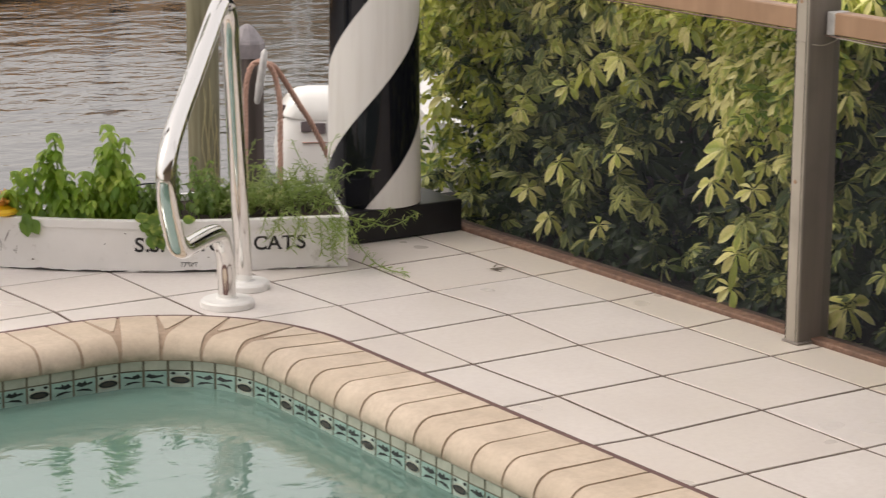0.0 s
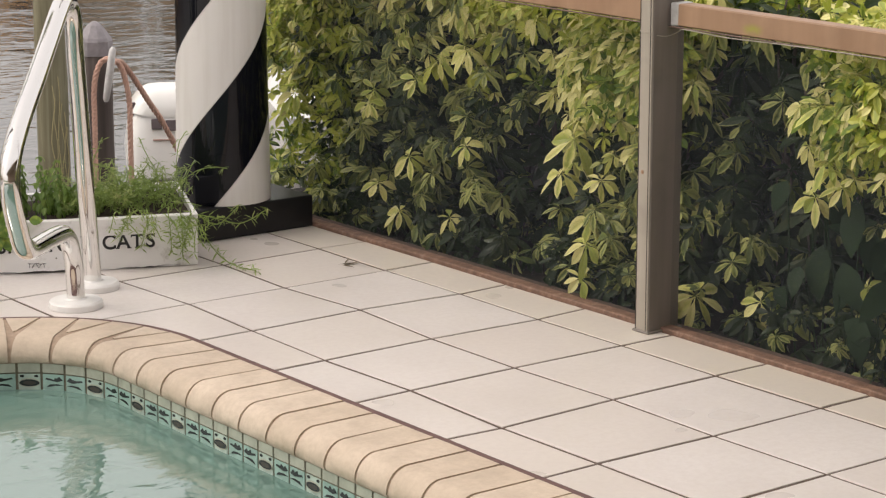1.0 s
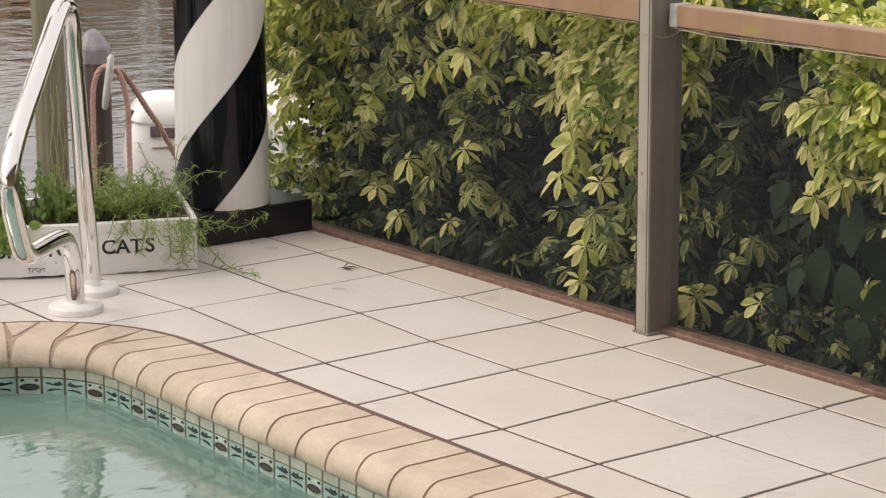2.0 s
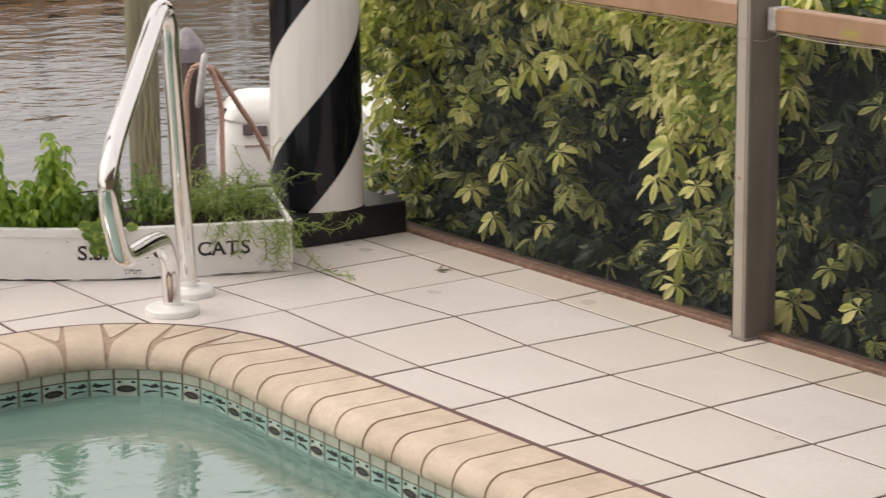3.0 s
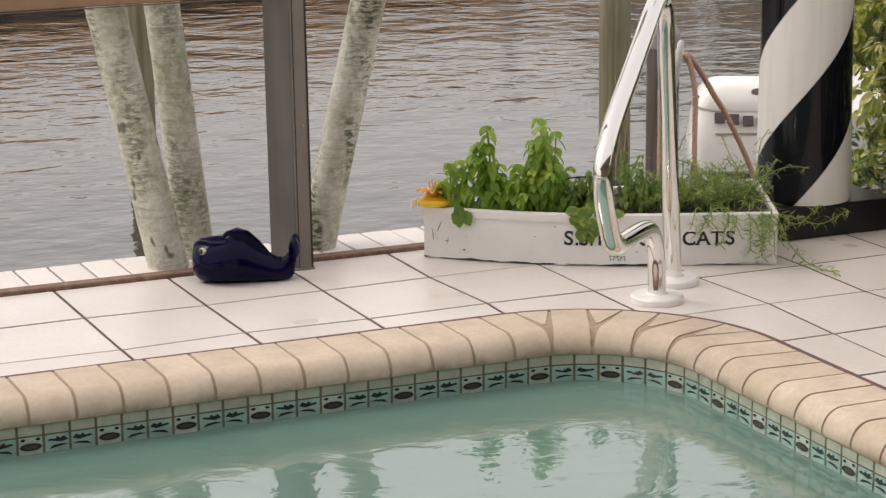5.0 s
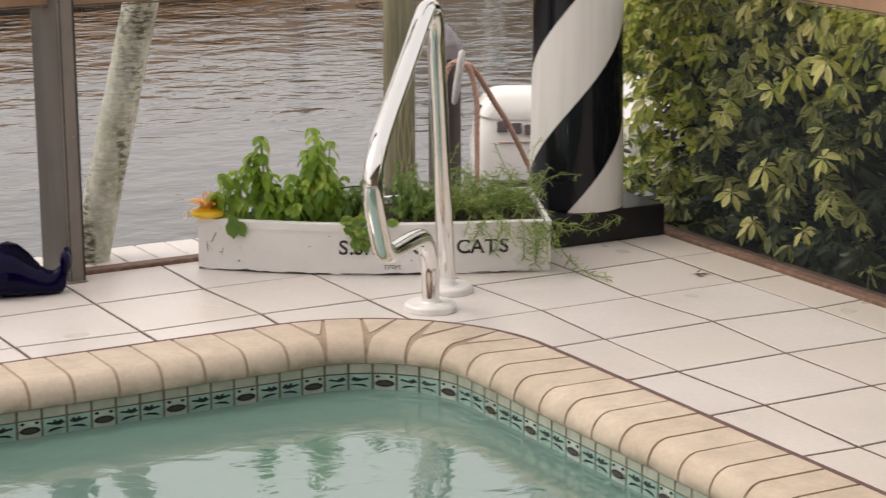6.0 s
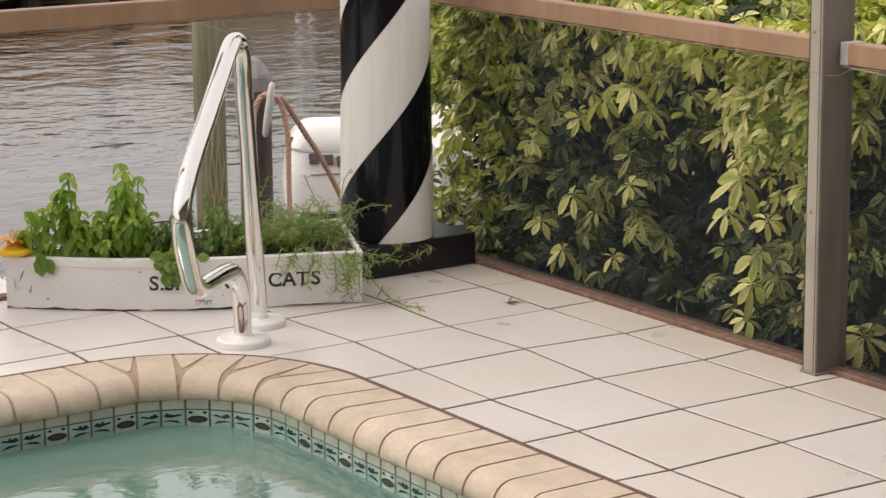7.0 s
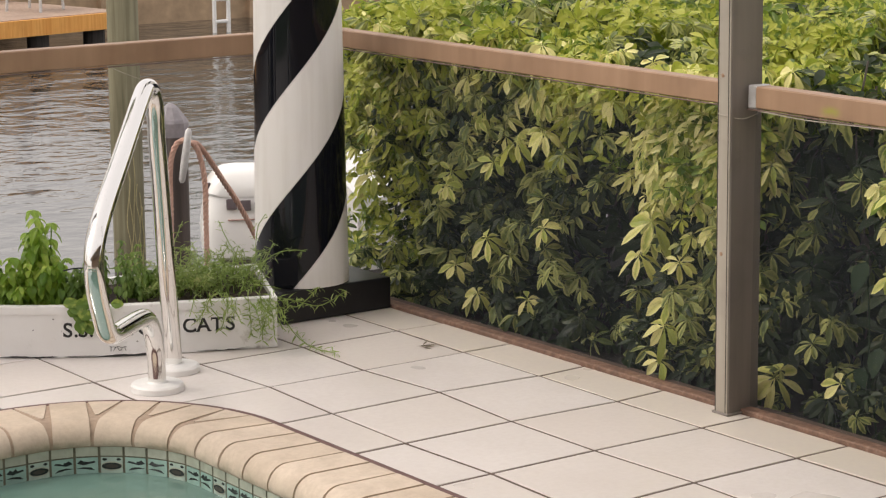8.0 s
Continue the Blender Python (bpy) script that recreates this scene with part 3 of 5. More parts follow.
def grab_rail():
    d = Vector((0.665, 0.747, 0)).normalized()
    t = thing("grab_rail", "polished stainless steel pool grab rail bent in a four shape", "grab rail", (0.095, 0.152, 0))
    plan = ((0.0, 0.012), (-0.004, 0.07), (-0.02, 0.135), (-0.06, 0.192), (-0.114, 0.222), (-0.2, 0.236), (-0.3, 0.245), (-0.4, 0.253), (-0.47, 0.262), (-0.525, 0.285), (-0.565, 0.335), (-0.6, 0.39), (-0.618, 0.44),
            (-0.612, 0.49), (-0.574, 0.535), (-0.479, 0.593), (-0.345, 0.659), (-0.199, 0.734), (-0.09, 0.79), (-0.03, 0.81), (0.03, 0.80), (0.068, 0.75), (0.08, 0.66), (0.111, 0.505), (0.15, 0.288), (0.183, 0.139), (0.205, 0.012))
    bm = BM()
    tube(bm, smooth_path([d * s + Vector((0, 0, z)) for s, z in plan]), 0.0242, 28)
    part("tube", bm, M_CHROME, t, smooth=True)
    for s in (0.0, 0.205):
        f = BM()
        lathe(f, [(0.071, 0.0005), (0.072, 0.004), (0.071, 0.016), (0.066, 0.021), (0.03, 0.023), (0.026, 0.027)], 40, d * s)
        part("escutcheon", f, M_PLASTIC, t, "round white plastic flange", smooth=True)


grab_rail()


# ---- lighthouse pillar ----
def pillar():
    t = thing("lighthouse_pillar", "round pillar painted with black and white spiral stripes", "pillar", (0.918, 0.722, 0.1), -122.4)
    bm = BM()
    prof = [(0.1425, 0.001), (0.143, 0.004)] + [(0.143 - 0.0125 * z, z) for z in np.linspace(0.05, 2.4, 24)]
    lathe(bm, prof, 96)
    part("shaft", bm, M_STRIPE, t, smooth=True)
    return t


pillar()
base = thing("pillar_base", "square glossy black block under the striped pillar", "plinth", (0.965, 0.79, 0))
bm = BM()
box(bm, -0.197, -0.192, 0.001, 0.197, 0.19, 0.099, 0.005, 2)
part("block", bm, M_BLACK, base)


# ---- boat planter ----
PL_A = Vector((0.927, -0.375, 0))   # bow to stern
PL_B = Vector((0.375, 0.927, 0))    # towards the canal
PL_STERN = Vector((0.603, 0.362, 0)) + PL_B * 0.175


def hull_point(u, side, z, inset=0.0):
    """u from 0 at the stern to 1 at the bow; side -1 faces the pool."""
    half = 0.175 * (1 - max(0.0, (u - 0.30) / 0.70) ** 2.0)
    half = max(half - inset, 0.004) * (0.96 + 0.04 * z / 0.15)
    return PL_STERN - PL_A * (1.003 * u) + PL_B * (side * half) + Vector((0, 0, z))


def planter():
    t = thing("boat_planter", "white painted wooden boat-shaped planter with chipped paint and black lettering", "planter", PL_STERN)
    o = Vector(PL_STERN)
    us = [0.0, 0.04] + [0.1 + 0.9 * k / 22 for k in range(23)]
    ends = [-1] * len(us) + [1] * len(us)
    path = us + us[::-1]

    def outline(z, inset):
        return [hull_point(min(max(u, inset * 0.6), 0.995 - inset * 0.8), s, z + (0.026 * max(0.0, 1 - u * 1.3) if s > 0 and z > 0.12 else 0.0), inset) - o for u, s in zip(path, ends)]

    bm = BM()
    rings(bm, [outline(0.002, 0.0), outline(0.003, 0.0), outline(0.075, 0.0), outline(0.128, 0.0), outline(0.129, -0.006), outline(0.150, -0.007), outline(0.152, -0.004), outline(0.152, 0.018), outline(0.10, 0.02)], True, True)
    hull = part("hull", bm, M_HULL, t)
    # scratches and nicks in the paint near the bow
    for u0, z0, u1, z1, thick in ((0.945, 0.112, 0.958, 0.080, 0.0016), (0.915, 0.112, 0.905, 0.104, 0.0018), (0.972, 0.09, 0.968, 0.05, 0.0012), (0.925, 0.07, 0.93, 0.045, 0.001), (0.885, 0.032, 0.879, 0.031, 0.0026), (0.935, 0.055, 0.931, 0.054, 0.002), (0.63, 0.115, 0.626, 0.113, 0.002), (0.40, 0.045, 0.397, 0.042, 0.002)):
        nick = BM()
        tube(nick, [hull_point(u0 + (u1 - u0) * k / 3, -1, z0 + (z1 - z0) * k / 3, -0.0002) - o for k in range(4)], [thick * 0.4, thick, thick, thick * 0.4], 6)
        part("scratch", nick, M_GREYWOOD, hull, "bare grey scratch in the paint")
    s = BM()
    loop = [s.verts.new(p) for p in outline(0.135, 0.019)]
    s.faces.new(loop)
    bmesh.ops.triangulate(s, faces=s.faces[:])
    bmesh.ops.subdivide_edges(s, edges=s.edges[:], cuts=3, use_grid_fill=True)
    for v in s.verts:
        v.co.z += 0.012 * noise.noise(v.co * 22) + 0.004 * noise.noise(v.co * 80)
    part("soil", s, M_SOIL, t, "dark crumbly potting soil")
    return t


boat_planter = planter()


def letter(ch, u, size, z, parent):
    """One painted letter on the pool side of the hull."""
    cu = bpy.data.curves.new("letter", "FONT")
    cu.body, cu.size, cu.extrude, cu.align_x, cu.offset = ch, size, 0.0006, "CENTER", 0.0010
    tmp = bpy.data.objects.new("tmp", cu)
    me = bpy.data.meshes.new_from_object(tmp)
    bpy.data.objects.remove(tmp)
    me.materials.append(M_INK.m)
    a, b = hull_point(u + 0.005, -1, z), hull_point(u - 0.005, -1, z)
    x = (b - a).normalized()
    out = Vector((x.y, -x.x, 0))
    m = Matrix((x, Vector((0, 0, 1)), out)).transposed().to_4x4()
    m.translation = (a + b) / 2 + out * 0.0012
    # short serifs at the ends of the strokes, in heights of a capital
    h = size * 0.70
    bm = BM()
    bm.from_mesh(me)
    for x0, y0, x1, y1 in {"A": ((-0.56, 0, -0.26, 0.06), (0.26, 0, 0.56, 0.06)), "T": ((-0.17, 0, 0.17, 0.06), (-0.44, 0.74, -0.37, 1.0), (0.37, 0.74, 0.44, 1.0)), "C": ((0.33, 0.68, 0.40, 0.97), (0.35, 0.05, 0.40, 0.28)), "S": ((0.24, 0.70, 0.30, 0.98), (-0.32, 0.03, -0.26, 0.30))}.get(ch, ()):
        box(bm, x0 * h, y0 * h, -0.0006, x1 * h, y1 * h, 0.0006)
    bm.to_mesh(me)
    bm.free()
    ob = new("letter", me)
    ob.parent = parent
    ob.matrix_local = Matrix.Translation(-Vector(PL_STERN)) @ m
    return ob


for ch, u in (("S", 0.606), (".", 0.583), ("S", 0.563), (".", 0.540), ("C", 0.388), ("C", 0.258), ("A", 0.217), ("T", 0.177), ("S", 0.138)):
    letter(ch, u * 0.972, 0.058, 0.062, boat_planter)
for u in (0.502, 0.433, 0.413):
    bm = BM()
    a, b = hull_point(u + 0.005, -1, 0.06), hull_point(u - 0.005, -1, 0.06)
    x = (b - a).normalized()
    m = Matrix((x, Vector((0, 0, 1)), Vector((x.y, -x.x, 0)))).transposed().to_4x4()
    m.translation = (a + b) / 2 - Vector(PL_STERN)
    box(bm, -0.004, 0.002, 0, 0.004, 0.042, 0.0015)
    bmesh.ops.transform(bm, matrix=m, verts=bm.verts)
    part("letter", bm, M_INK, boat_planter)


# a faint scribble low on the hull
for u, h, lean in ((0.472, 0.013, 0.0), (0.462, 0.012, 0.004), (0.452, 0.013, -0.004), (0.443, 0.010, 0.003), (0.433, 0.012, -0.002)):
    bm = BM()
    a, b = hull_point(u + 0.005, -1, 0.018), hull_point(u - 0.005, -1, 0.018)
    x = (b - a).normalized()
    m = Matrix((x, Vector((0, 0, 1)), Vector((x.y, -x.x, 0)))).transposed().to_4x4()
    m.translation = (a + b) / 2 - Vector(PL_STERN)
    tube(bm, [m @ Vector((-lean, 0, 0.0012)), m @ Vector((lean, h, 0.0012))], 0.0009, 5)
    tube(bm, [m @ Vector((-0.004, h, 0.0012)), m @ Vector((0.005, h * 0.9, 0.0012))], 0.0008, 5)
    part("scribble", bm, M_INK, boat_planter)


# ---- whale ornament ----
def whale():
    t = thing("whale_ornament", "glossy navy blue ceramic whale with a raised tail", "ornament", (-0.805, 0.872, 0), -24)
    # along x from the head to the tail: half width, bottom, top, lift of the middle
    stations = [(-0.153, 0.026, 0.040, 0.092), (-0.148, 0.050, 0.018, 0.108), (-0.132, 0.070, 0.005, 0.119), (-0.100, 0.083, 0.001, 0.124), (-0.060, 0.088, 0.0005, 0.132), (-0.030, 0.086, 0.0005, 0.138),
                (0.0, 0.078, 0.0005, 0.125), (0.030, 0.068, 0.0005, 0.101), (0.055, 0.058, 0.001, 0.079), (0.080, 0.048, 0.0005, 0.065), (0.096, 0.040, 0.0005, 0.064), (0.108, 0.034, 0.001, 0.076), (0.119, 0.027, 0.004, 0.092), (0.128, 0.020, 0.014, 0.102), (0.135, 0.011, 0.045, 0.103)]
    bm = BM()
    n = 20
    rings(bm, [[Vector((x, w * math.copysign(abs(math.cos(a)) ** (0.6 if math.sin(a) < 0 else 1.0), math.cos(a)), b + (h - b) * (0.42 + 0.58 * max(0.0, math.sin(a)) ** 1.25 + 0.42 * min(0.0, math.sin(a))))) for a in [2 * math.pi * k / n for k in range(n)]] for x, w, b, h in stations])
    part("body", bm, M_NAVY, t, smooth=True)
    for sgn in (-1, 1):
        f = BM()
        rings(f, [[Vector((0.128 + r * math.cos(a) * 0.6 + 0.002 * k, sgn * (0.004 + 0.010 * k) + 0.007 * math.sin(a), 0.080 + 0.008 * k + r * 1.15 * math.sin(a))) for a in [2 * math.pi * i / 10 for i in range(10)]] for k, r in enumerate((0.026, 0.030, 0.024, 0.010))])
        part("fluke", f, M_NAVY, t, smooth=True)
        e = BM()
        bmesh.ops.create_uvsphere(e, u_segments=16, v_segments=10, radius=0.0108, matrix=pose(-0.120, sgn * 0.055, 0.094))
        eye = part("eye", e, M_EYE, t, "pale ringed eye", smooth=True)
        q = BM()
        bmesh.ops.create_uvsphere(q, u_segments=12, v_segments=8, radius=0.0072, matrix=pose(-0.1240, sgn * 0.0606, 0.0952))
        part("pupil", q, M_MOTIF, eye, smooth=True)
        fin = BM()
        rings(fin, [[Vector((-0.072 + 0.018 * k, sgn * (0.079 + 0.005 * k + 0.004 * y), 0.060 + 0.003 * k + z * h)) for y, z in ((-1, -1), (1, -1), (1, 1), (-1, 1))] for k, h in enumerate((0.006, 0.012, 0.013, 0.011))])
        bmesh.ops.bevel(fin, geom=fin.edges[:], offset=0.0022, segments=2, affect="EDGES")
        part("fin", fin, M_NAVY, t, smooth=True)
        lip = BM()
        tube(lip, smooth_path([Vector((-0.150, sgn * 0.040, 0.070)), Vector((-0.128, sgn * 0.073, 0.066)), Vector((-0.096, sgn * 0.0845, 0.056)), Vector((-0.060, sgn * 0.0865, 0.066)), Vector((-0.02, sgn * 0.082, 0.074))]), [0.0015] * 5 + [0.003] * 15 + [0.0015] * 5, 8)
        part("mouth_line", lip, M_NAVY, t, smooth=True)
    # the cape over the back, proud of the head
    cape = BM()
    rings(cape, [[Vector((x, w * math.cos(a), 0.05 + (h - 0.05) * max(0.0, math.sin(a)) ** 0.8)) for a in [0.25 + (math.pi - 0.5) * k / 14 for k in range(15)]] for x, w, h in ((-0.092, 0.030, 0.106), (-0.080, 0.044, 0.119), (-0.058, 0.056, 0.139), (-0.028, 0.058, 0.149), (0.002, 0.052, 0.139), (0.030, 0.044, 0.114), (0.058, 0.032, 0.080))], closed=False, caps=False)
    bmesh.ops.solidify(cape, geom=cape.faces[:], thickness=0.006)
    part("cape", cape, M_NAVY, t, smooth=True)


whale()


# ---- palms ----
def palm(foot, lean, radius, height, label):
    t = thing("palm_tree", label, "palm", foot, group="palms by the seawall")
    bm = BM()
    pts, rad = [], []
    n = 60
    for k in range(n + 1):
        s = k / n
        h = -0.05 + s * height
        pts.append(Vector((lean[0] * h, lean[1] * h, h)))
        rad.append(radius * (1.0 + 0.08 * math.exp(-h * 5)) * (1 + 0.012 * math.sin(h * 95)))
    tube(bm, pts, rad, 24)
    part("trunk", bm, M_BARK, t, smooth=True)
    r = random.Random(round(radius * 1e4) + round(lean[0] * 1e3))
    h = 0.06
    while h < min(height, 1.25):
        # the scar of a fallen leaf: a thin ridge part of the way round
        a0, span = r.uniform(3.0, 4.6), r.uniform(1.6, 3.0)
        tilt = r.uniform(-0.05, 0.05)
        scar = BM()
        tube(scar, [Vector((lean[0] * h + math.cos(a) * radius * 1.005, lean[1] * h + math.sin(a) * radius * 1.005, h + tilt * math.sin(a) * radius)) for a in [a0 + span * k / 14 for k in range(15)]], 0.0018, 5)
        part("leaf_scar", scar, M_BARK, t)
        h += r.uniform(0.045, 0.11)
    return t


palm((-0.95, 1.15, -0.016), (-0.205, 0.0), 0.055, 2.4, "grey lichen-spotted palm trunk behind the sill")
palm((-0.833, 1.25, -0.016), (-0.105, 0.0), 0.051, 2.4, "pale grey palm trunk leaning beside another")
palm((-0.482, 1.19, -0.016), (0.247, 0.0), 0.052, 2.4, "mottled grey palm trunk leaning over the canal edge")


# ---- dock pilings ----
def piling(x, y, r, top, mat, label, cap=False):
    t = thing("dock_piling", label, "piling", (x, y, CANAL - 0.6), group="dock pilings")
    bm = BM()
    h = top - (CANAL - 0.6)
    lathe(bm, [(r, 0.0), (r * 1.0, h * 0.5), (r * 0.97, h - 0.01), (r * 0.93, h)], 28)
    part("shaft", bm, mat, t, smooth=True)
    if cap:
        c = BM()
        lathe(c, [(r * 1.05, h - 0.07), (r * 1.06, h + 0.004), (r * 0.98, h + 0.022), (r * 0.45, h + 0.085), (0.012, h + 0.105)], 10)
        part("cap", c, M_CAP, t, "pointed grey plastic cap")
    return t

tall_pile = piling(4.31, 8.21, 0.105, 0.55, M_PILING, "tall greenish timber dock piling")
for x, low, high, sway in ((-0.05, 0.66, 1.30, 0.012), (-0.035, 0.60, 1.22, -0.010), (-0.012, 0.62, 1.36, 0.008), (0.012, 0.66, 1.18, -0.014), (0.03, 0.58, 1.12, 0.010), (0.052, 0.62, 1.02, -0.008)):
    bm = BM()
    tube(bm, smooth_path([Vector((x + sway * math.sin(k * 1.7), -math.sqrt(0.109 ** 2 - (x + sway * math.sin(k * 1.7)) ** 2), high + (low - high) * k / 5)) for k in range(6)]), 0.0032, 5)
    part("dry_strand", bm, M_STRAW, tall_pile, "pale dry strand hanging down the timber")
PB = (3.11, 5.45)
piling(PB[0], PB[1], 0.088, -0.12, M_OLDPILE, "short dark timber piling with pointed cap", True)
piling(1.40, 9.40, 0.09, 0.6, M_PILING, "greenish timber piling behind the palms")


# ---- far dock ----
def far_dock():
    t = thing("far_dock", "far timber dock with orange fascia boards on piles", "dock", (10.9, 22.0, CANAL), 12)
    bm = BM()
    box(bm, -13, -1.0, 0.39, 0.0, 2.6, 0.45)
    part("decking", bm, M_DOCKTOP, t)
    f = BM()
    box(f, -13, -1.06, 0.235, 0.04, -1.0, 0.44)
    part("fascia", f, M_ORANGE, t, "orange stained fascia board")
    for x in (-12, -9.5, -7, -4.5, -2.6, -1.2, -0.3):
        for y in (-0.8, 2.2):
            q = BM()
            tube(q, [(x, y, -1), (x, y, 0.4)], 0.14, 12)
            part("leg", q, M_DARKPILE, t)


far_dock()


def dock_chair():
    t = thing("dock_chair", "grey metal patio chair on the far dock", "chair", (10.25, 21.75, CANAL + 0.45), 30)
    for x, y in ((-0.24, -0.24), (0.24, -0.24), (-0.24, 0.24), (0.24, 0.24)):
        bm = BM()
        tube(bm, [(x * 1.08, y * 1.08, 0.0), (x, y, 0.42), (x, y, 0.9 if y > 0 else 0.6)], 0.02, 8)
        part("leg", bm, M_GREYMETAL, t)
    bm = BM()
    box(bm, -0.25, -0.26, 0.40, 0.25, 0.25, 0.44, 0.01)
    part("seat", bm, M_CAP, t)
    bm = BM()
    box(bm, -0.24, 0.22, 0.46, 0.24, 0.25, 0.9, 0.01)
    part("backrest", bm, M_CAP, t)


dock_chair()


def far_ladder():
    t = thing("dock_ladder", "white tubular ladder on the far bank", "ladder", (12.98, 21.68, CANAL))
    for x in (-0.11, 0.11):
        bm = BM()
        tube(bm, [(x, 0, -0.6), (x, 0, 1.3), (x, 0.15, 1.45), (x, 0.5, 1.45)], 0.03, 8)
        part("stile", bm, M_PLASTIC, t)
    for z in (0.15, 0.45, 0.75):
        bm = BM()
        tube(bm, [(-0.11, 0, z), (0.11, 0, z)], 0.025, 8)
        part("rung", bm, M_PLASTIC, t)


far_ladder()


# ---- boat with outboard motor ----
def motor_boat():
    axis = Vector((0.90, -0.43, 0)).normalized()
    rz = math.degrees(math.atan2(axis.y, axis.x))
    t = thing("motor_boat", "white moored motor boat seen through the hedge", "boat", (4.43, 5.87, CANAL), rz)
    bm = BM()
    loops = []
    for u, w, b, h in ((0.0, 0.85, -0.2, 0.92), (1.5, 0.95, -0.22, 0.96), (3.2, 0.9, -0.2, 1.04), (4.4, 0.55, -0.1, 1.14), (5.0, 0.06, 0.2, 1.2)):
        loops.append([Vector((u, y * w, z)) for y, z in ((-1, h), (-0.92, 0.1), (-0.5, b), (0.5, b), (0.92, 0.1), (1, h))])
    rings(bm, loops)
    part("hull", bm, M_GELCOAT, t)
    g = BM()
    tube(g, [(0, -0.87, 0.63), (1.5, -0.97, 0.67), (3.2, -0.92, 0.75), (4.4, -0.56, 0.85), (5.0, -0.05, 0.93)], 0.03, 8)
    part("rub_rail", g, M_MARK, t)
    m = thing("outboard_motor", "white outboard motor cowling with dark marking", "outboard motor", (4.09, 6.065, -1.03), rz)
    c = BM()
    loops = []
    for z, sx, sy, off in ((0.0, 0.365, 0.21, 0.0), (0.02, 0.385, 0.235, -0.008), (0.16, 0.39, 0.244, -0.012), (0.34, 0.372, 0.210, -0.006), (0.44, 0.345, 0.182, 0.015), (0.487, 0.32, 0.155, 0.03), (0.508, 0.29, 0.13, 0.04), (0.516, 0.25, 0.10, 0.05), (0.522, 0.16, 0.06, 0.06)):
        n = 28
        loops.append([Vector((off + sx * abs(math.cos(a)) ** 0.32 * math.copysign(1, math.cos(a)), sy * abs(math.sin(a)) ** 0.32 * math.copysign(1, math.sin(a)), z)) for a in [2 * math.pi * k / n for k in range(n)]])
    rings(c, loops)
    cowl = part("cowling", c, M_GELCOAT, m, smooth=True)
    b = BM()
    box(b, -0.31, -0.205, -0.03, 0.31, 0.205, -0.002, 0.01)
    part("lower_band", b, M_MARK, m, "black seam band")
    leg = BM()
    box(leg, -0.18, -0.12, -0.95, 0.16, 0.12, -0.03, 0.04, 2)
    part("leg", leg, M_GELCOAT, m)
    cap = BM()
    loops = []
    for z, sx, sy, off in ((0.375, 0.372, 0.209, 0.0), (0.385, 0.375, 0.212, 0.0), (0.44, 0.360, 0.194, 0.012), (0.487, 0.335, 0.168, 0.026), (0.511, 0.305, 0.142, 0.038), (0.521, 0.26, 0.11, 0.048), (0.527, 0.17, 0.06, 0.06)):
        loops.append([Vector((off + sx * abs(math.cos(a)) ** 0.28 * math.copysign(1, math.cos(a)), sy * abs(math.sin(a)) ** 0.28 * math.copysign(1, math.sin(a)), z - 0.06 * (sx * math.cos(a) + 0.3) * (1 if z < 0.40 else 0.4))) for a in [2 * math.pi * k / 36 for k in range(36)]])
    rings(cap, loops)
    part("top_cover", cap, M_GELCOAT, cowl, "white overlapping top cover", smooth=True)
    for x0, z0 in ((-0.270, 0.338), (-0.190, 0.328), (-0.110, 0.318), (-0.030, 0.308), (0.05, 0.298)):
        k = BM()
        box(k, x0, -0.235, z0 - 0.040, x0 + 0.058, -0.205, z0 + 0.020, 0.003)
        bmesh.ops.transform(k, matrix=pose(0, -0.22, z0) @ pose(0, 0, 0, -13, 0, 0) @ pose(0, 0.22, -z0), verts=k.verts)
        part("marking", k, M_MARK, cowl, "dark grey marking block")
    k = BM()
    box(k, -0.265, -0.243, 0.236, 0.0, -0.215, 0.242, 0.002)
    part("marking", k, M_BRICKRED, cowl, "thin brownish red stripe")
    v = BM()
    box(v, -0.378, -0.13, 0.36, -0.350, -0.10, 0.44, 0.003)
    part("vent", v, M_MARK, cowl)
    s = BM()
    lathe(s, [(0.032, 0), (0.032, 0.008), (0.02, 0.010)], 20)
    bmesh.ops.scale(s, vec=(1.0, 0.55, 1.0), verts=s.verts)
    bmesh.ops.transform(s, matrix=pose(-0.03, -0.176, 0.468, 62, 0, 0), verts=s.verts)
    part("intake", s, M_MARK, cowl)


motor_boat()


